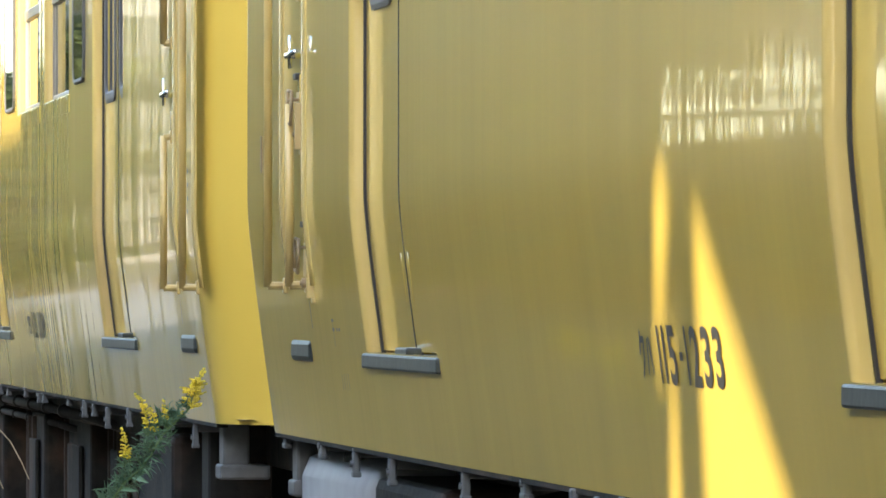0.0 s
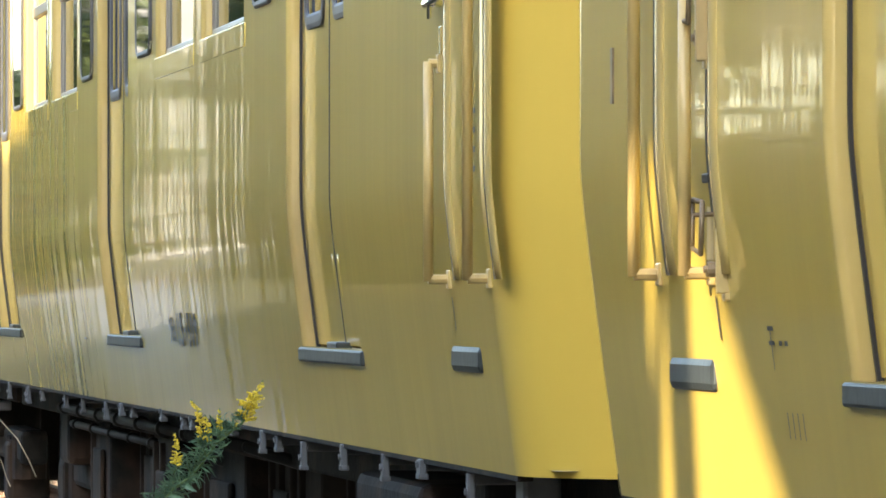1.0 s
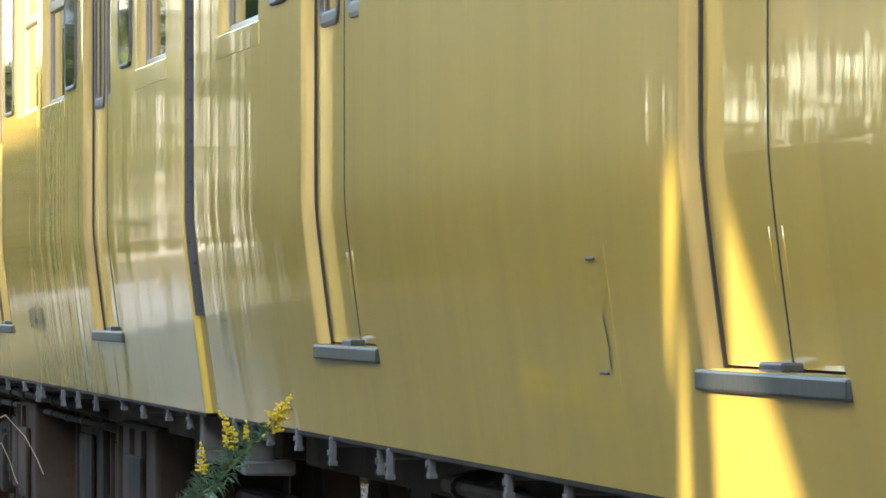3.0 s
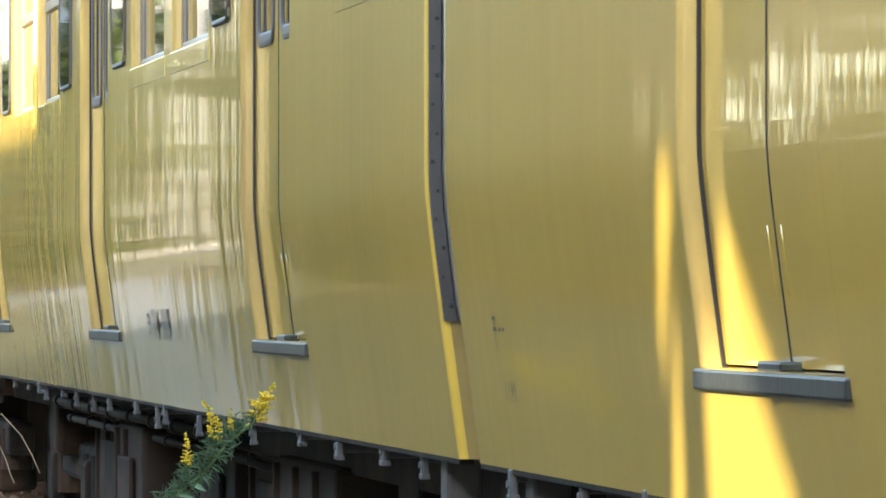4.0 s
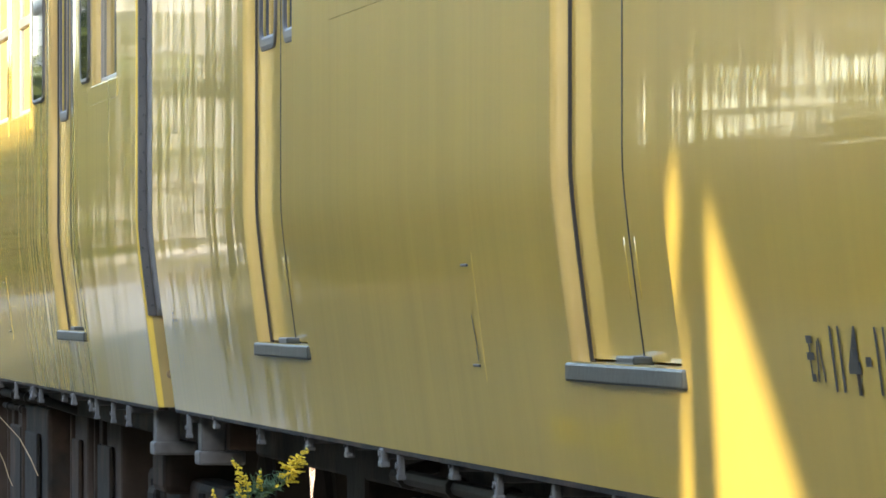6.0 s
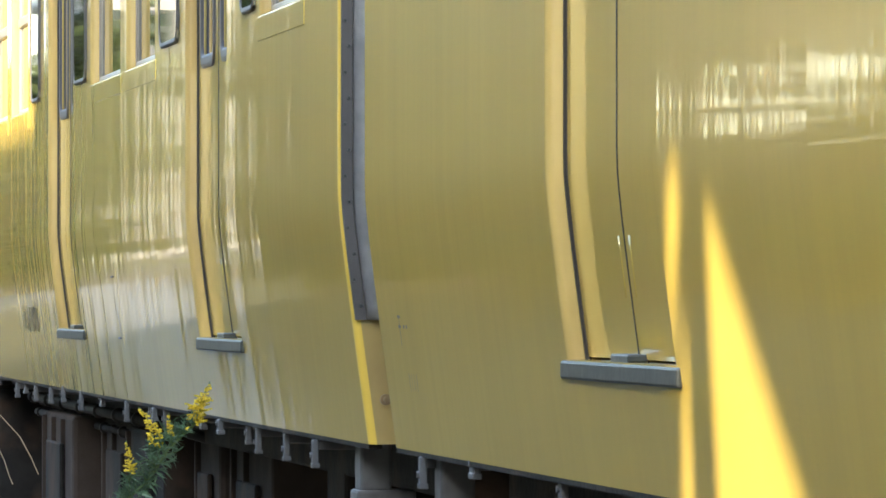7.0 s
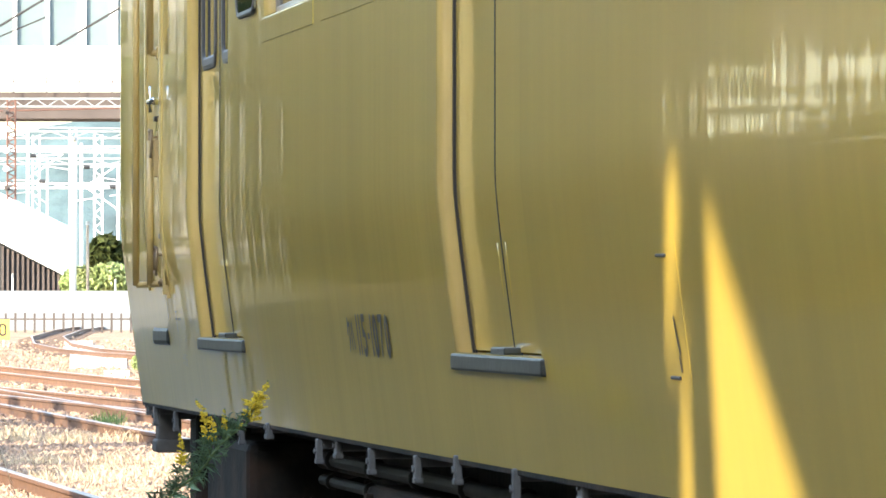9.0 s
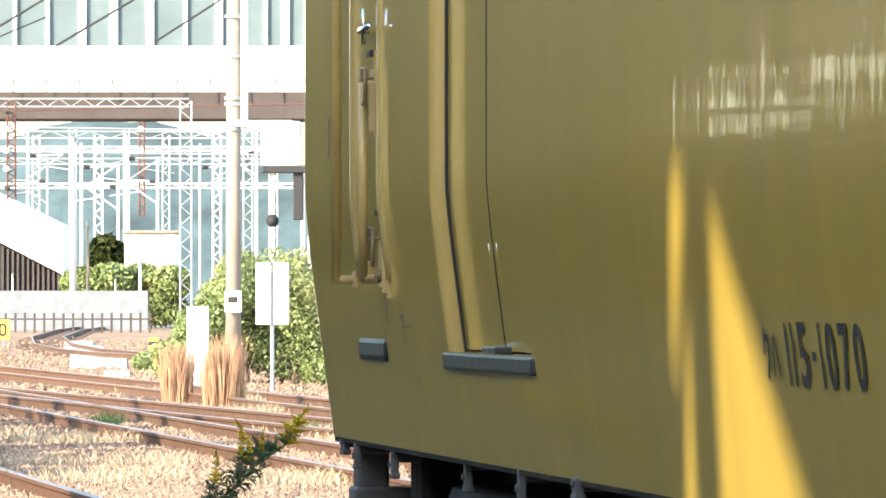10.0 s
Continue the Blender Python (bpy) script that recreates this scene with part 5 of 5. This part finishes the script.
# loose ballast stones in the nearer yard
v, f = [], []
base = [(1, 0, 0), (-1, 0, 0), (0, 1, 0), (0, -1, 0), (0, 0, 1), (0, 0, -1)]
tri = [(0, 2, 4), (2, 1, 4), (1, 3, 4), (3, 0, 4), (2, 0, 5), (1, 2, 5), (3, 1, 5), (0, 3, 5)]
for i in range(26000):
    b = -(70 + 310 * rnd.random() ** 0.7)
    p = spot(rnd.uniform(-800, -60), b, (EYE + 0.15) * F / -b)
    s = rnd.uniform(0.02, 0.05) * max(1.0, -150 / b)
    e = Euler((rnd.uniform(0, 6), rnd.uniform(0, 6), rnd.uniform(0, 6))).to_matrix()
    k = len(v)
    for c in base:
        q = e @ Vector((c[0] * s * rnd.uniform(0.7, 1.3), c[1] * s * rnd.uniform(0.6, 1.2), c[2] * s * rnd.uniform(0.4, 0.9)))
        v.append((p.x + q.x, p.y + q.y, -0.14 + q.z))
    f += [(k + a, k + c, k + d) for a, c, d in tri]
me = bpy.data.meshes.new("ballast")
me.from_pydata(v, [], f)
me.materials.append(M_BALLAST)
tagged(new("ballast", me), "loose brown ballast stones", "ballast", kind="stuff")


# ---- goldenrod in the foreground ----
PD, PX, PY = 16.0, -684.0, -1111.0
plant = facing("goldenrod", PX, PY, PD, "swaying goldenrod with yellow flower plumes and narrow leaves", "plant")
PLANT_AT = plant.matrix_basis.copy()
UN = PD / F


LEAN = radians(3.03)


def pl(x, z, y=0.0):
    a, b = (x - 94) * UN, (1640 - z) * UN
    return Vector((a * math.cos(LEAN) - b * math.sin(LEAN), y, a * math.sin(LEAN) + b * math.cos(LEAN)))


def leaf_blade(bm, p, d, length, width, droop, rnd):
    """A narrow pointed leaf with a folded midrib."""
    side_ = Vector((-d.z, rnd.uniform(-0.6, 0.6), d.x)).normalized()
    pts = []
    for k in range(5):
        t = k / 4
        c = p + d * length * t + Vector((0, 0, -droop * length * t * t))
        wd = width * math.sin(math.pi * (0.12 + 0.88 * t)) if k < 4 else 0.0002
        pts.append((bm.verts.new(c - side_ * wd), bm.verts.new(c + Vector((0, 0.0015, 0))), bm.verts.new(c + side_ * wd)))
    for a, b in zip(pts, pts[1:]):
        bm.faces.new((a[0], a[1], b[1], b[0]))
        bm.faces.new((a[1], a[2], b[2], b[1]))


rnd = random.Random(21)
main = [(92, 1925), (100, 1640), (175, 1200), (228, 960), (252, 882), (275, 855), (303, 833), (325, 805), (345, 775), (370, 752), (390, 735), (398, 724)]
# each plume: its stalk, its axis, the half widths along it
plumes = [
    ([(316, 818), (318, 785), (321, 764)], [(321, 764), (318, 735), (311, 712), (298, 696)], (11, 10, 7, 2)),
    ([(325, 805), (329, 785), (331, 765)], [(331, 766), (331, 752), (329, 738), (325, 722)], (9, 9, 7, 3)),
    ([(345, 775), (350, 758), (353, 744)], [(353, 746), (353, 734), (351, 722), (350, 710)], (9, 7, 5, 3)),
    ([(370, 752), (378, 746)], [(374, 744), (378, 741), (381, 736), (384, 732)], (4, 5, 4, 2)),
    ([(390, 735), (398, 724)], [(396, 728), (403, 702), (412, 682), (425, 657)], (18, 24, 15, 1.5)),
    ([(262, 868), (274, 838), (278, 808)], [(278, 810), (278, 794), (276, 774), (273, 756)], (13, 13, 6, 3))]
bm = B()
bent(bm, [pl(x, z) for x, z in main], 0.0028, 6)
for stalk_, axis, _ in plumes:
    bent(bm, [pl(x, z, 0.004) for x, z in stalk_ + axis[1:]], 0.0012, 5)
lf = B()


def along(pts, t):
    k = min(int(t * (len(pts) - 1)), len(pts) - 2)
    f_ = t * (len(pts) - 1) - k
    return tuple(a + (b - a) * f_ for a, b in zip(pts[k], pts[k + 1]))


def twig(x, z, ang, ln, n):
    """A short side shoot with narrow leaves set round it."""
    y = rnd.uniform(-0.02, 0.02)
    ex, ez = x + ln * math.sin(ang), z - ln * math.cos(ang)
    tube(bm, pl(x, z), pl(ex, ez, y), 0.0010, 0.0006, 5)
    for i in range(n):
        t = (i + rnd.random()) / n
        a = ang + rnd.choice((-1, 1)) * rnd.uniform(0.3, 1.25)
        d = Vector((math.sin(a), rnd.uniform(-0.8, 0.8), math.cos(a))).normalized()
        leaf_blade(lf, pl(x + (ex - x) * t, z + (ez - z) * t, y * t), d, rnd.uniform(0.014, 0.032), rnd.uniform(0.0011, 0.0021), rnd.uniform(-0.1, 0.5), rnd)


for k in range(46):
    x, z = along(main[4:10], (k + rnd.random()) / 46)
    twig(x, z, rnd.choice((-0.75, -0.3, 0.2, 0.75, 1.3)) + rnd.uniform(-0.25, 0.25), rnd.uniform(14, 42), rnd.randint(7, 12))
for stalk_, axis, _ in plumes:
    for k in range(7):
        x, z = along(stalk_, rnd.random())
        twig(x, z, rnd.uniform(-1.1, 1.1), rnd.uniform(6, 16), 6)
for k in range(40):
    x, z = along(main[1:5], rnd.random())
    twig(x, z, rnd.uniform(-1.4, 1.4), rnd.uniform(20, 45), 8)
for x, z, ang, ln in ((240, 895, -0.55, 0.062), (236, 905, -0.1, 0.070), (250, 885, -0.3, 0.040), (262, 868, 1.5, 0.05), (285, 848, 1.7, 0.045)):
    leaf_blade(lf, pl(x, z), Vector((math.sin(ang), -0.3, math.cos(ang))).normalized(), ln, 0.0055, 0.15, rnd)
part("stem", bm, M_STEM, plant, smooth=True)
part("foliage", lf, M_FRESH, plant, "narrow feathery green leaves")["kind"] = "stuff"
for stalk_, axis, wide in plumes:
    fl = B()
    ln = sum(math.hypot(a[0] - b[0], a[1] - b[1]) for a, b in zip(axis, axis[1:]))
    for k in range(int(ln * (1.25 if wide[1] > 15 else 1.0))):
        t = rnd.random() ** 1.15
        cx, cz = along(axis, t)
        w = along([(q,) for q in wide], t)[0]
        reach = w * rnd.uniform(0.5, 1.05)
        a, tip = rnd.uniform(0, 6.28), rnd.uniform(0.1, 0.75)
        n = max(2, int(reach / 1.6))
        for i in range(n):
            u = (i + 1) / n
            o = reach * u
            c = pl(cx + o * math.cos(a), cz + 4 - o * tip * (1.2 - 0.5 * u), o * math.sin(a) * UN)
            s_ = rnd.uniform(0.0011, 0.0021)
            bmesh.ops.create_icosphere(fl, subdivisions=1, radius=s_, matrix=Matrix.Translation(c) @ Matrix.Diagonal((1, 1, 1.5, 1)))
    part("flower_plume", fl, M_FLOWER, plant, "bright yellow flower plume")

# dry arching grass stalk
stalk = facing("dry_stalk", -784, -1111, PD, "thin dry arching grass stalk", "dry grass")
bm = B()
for off in (0, 12):
    pts = [(-60, 1925), (-70, 900), (-45, 760 + off), (0, 737 + off), (35, 775 + off), (55, 812 + off), (68, 842 + off)]
    if off:
        pts = [(-60, 1925), (-70, 900), (-45, 770), (-12, 790), (2, 820), (10, 846), (17, 862)]
    bent(bm, [Vector((x * UN, 0.01 * off, (1640 - z) * UN)) for x, z in pts], 0.0011, 5)
part("blade", bm, M_STRAW, stalk)

SWAY = [(0, 15.6, 0), (0.5, 18.63, 0), (1.0, 20.9, 0), (1.5, 22.3, 8), (2.0, 24, 12), (2.6, 24, 10), (3.3, 23, 6), (3.5, 24.1, 15), (4.0, 21.8, 2), (4.25, 12, 8), (4.5, 1.1, 24), (5.0, 12.5, 24), (5.3, 24, 22),
        (5.5, 29.3, 21), (5.7, 29, 28), (6.2, 22, 18), (6.8, 16, 12), (7.0, 15.7, 15), (7.5, 20.6, 24), (8.0, 28.3, 20), (8.5, 25.2, 14), (9.0, 21.2, 0), (9.5, 23.5, 5), (10.0, 25.7, 8)]

motions()
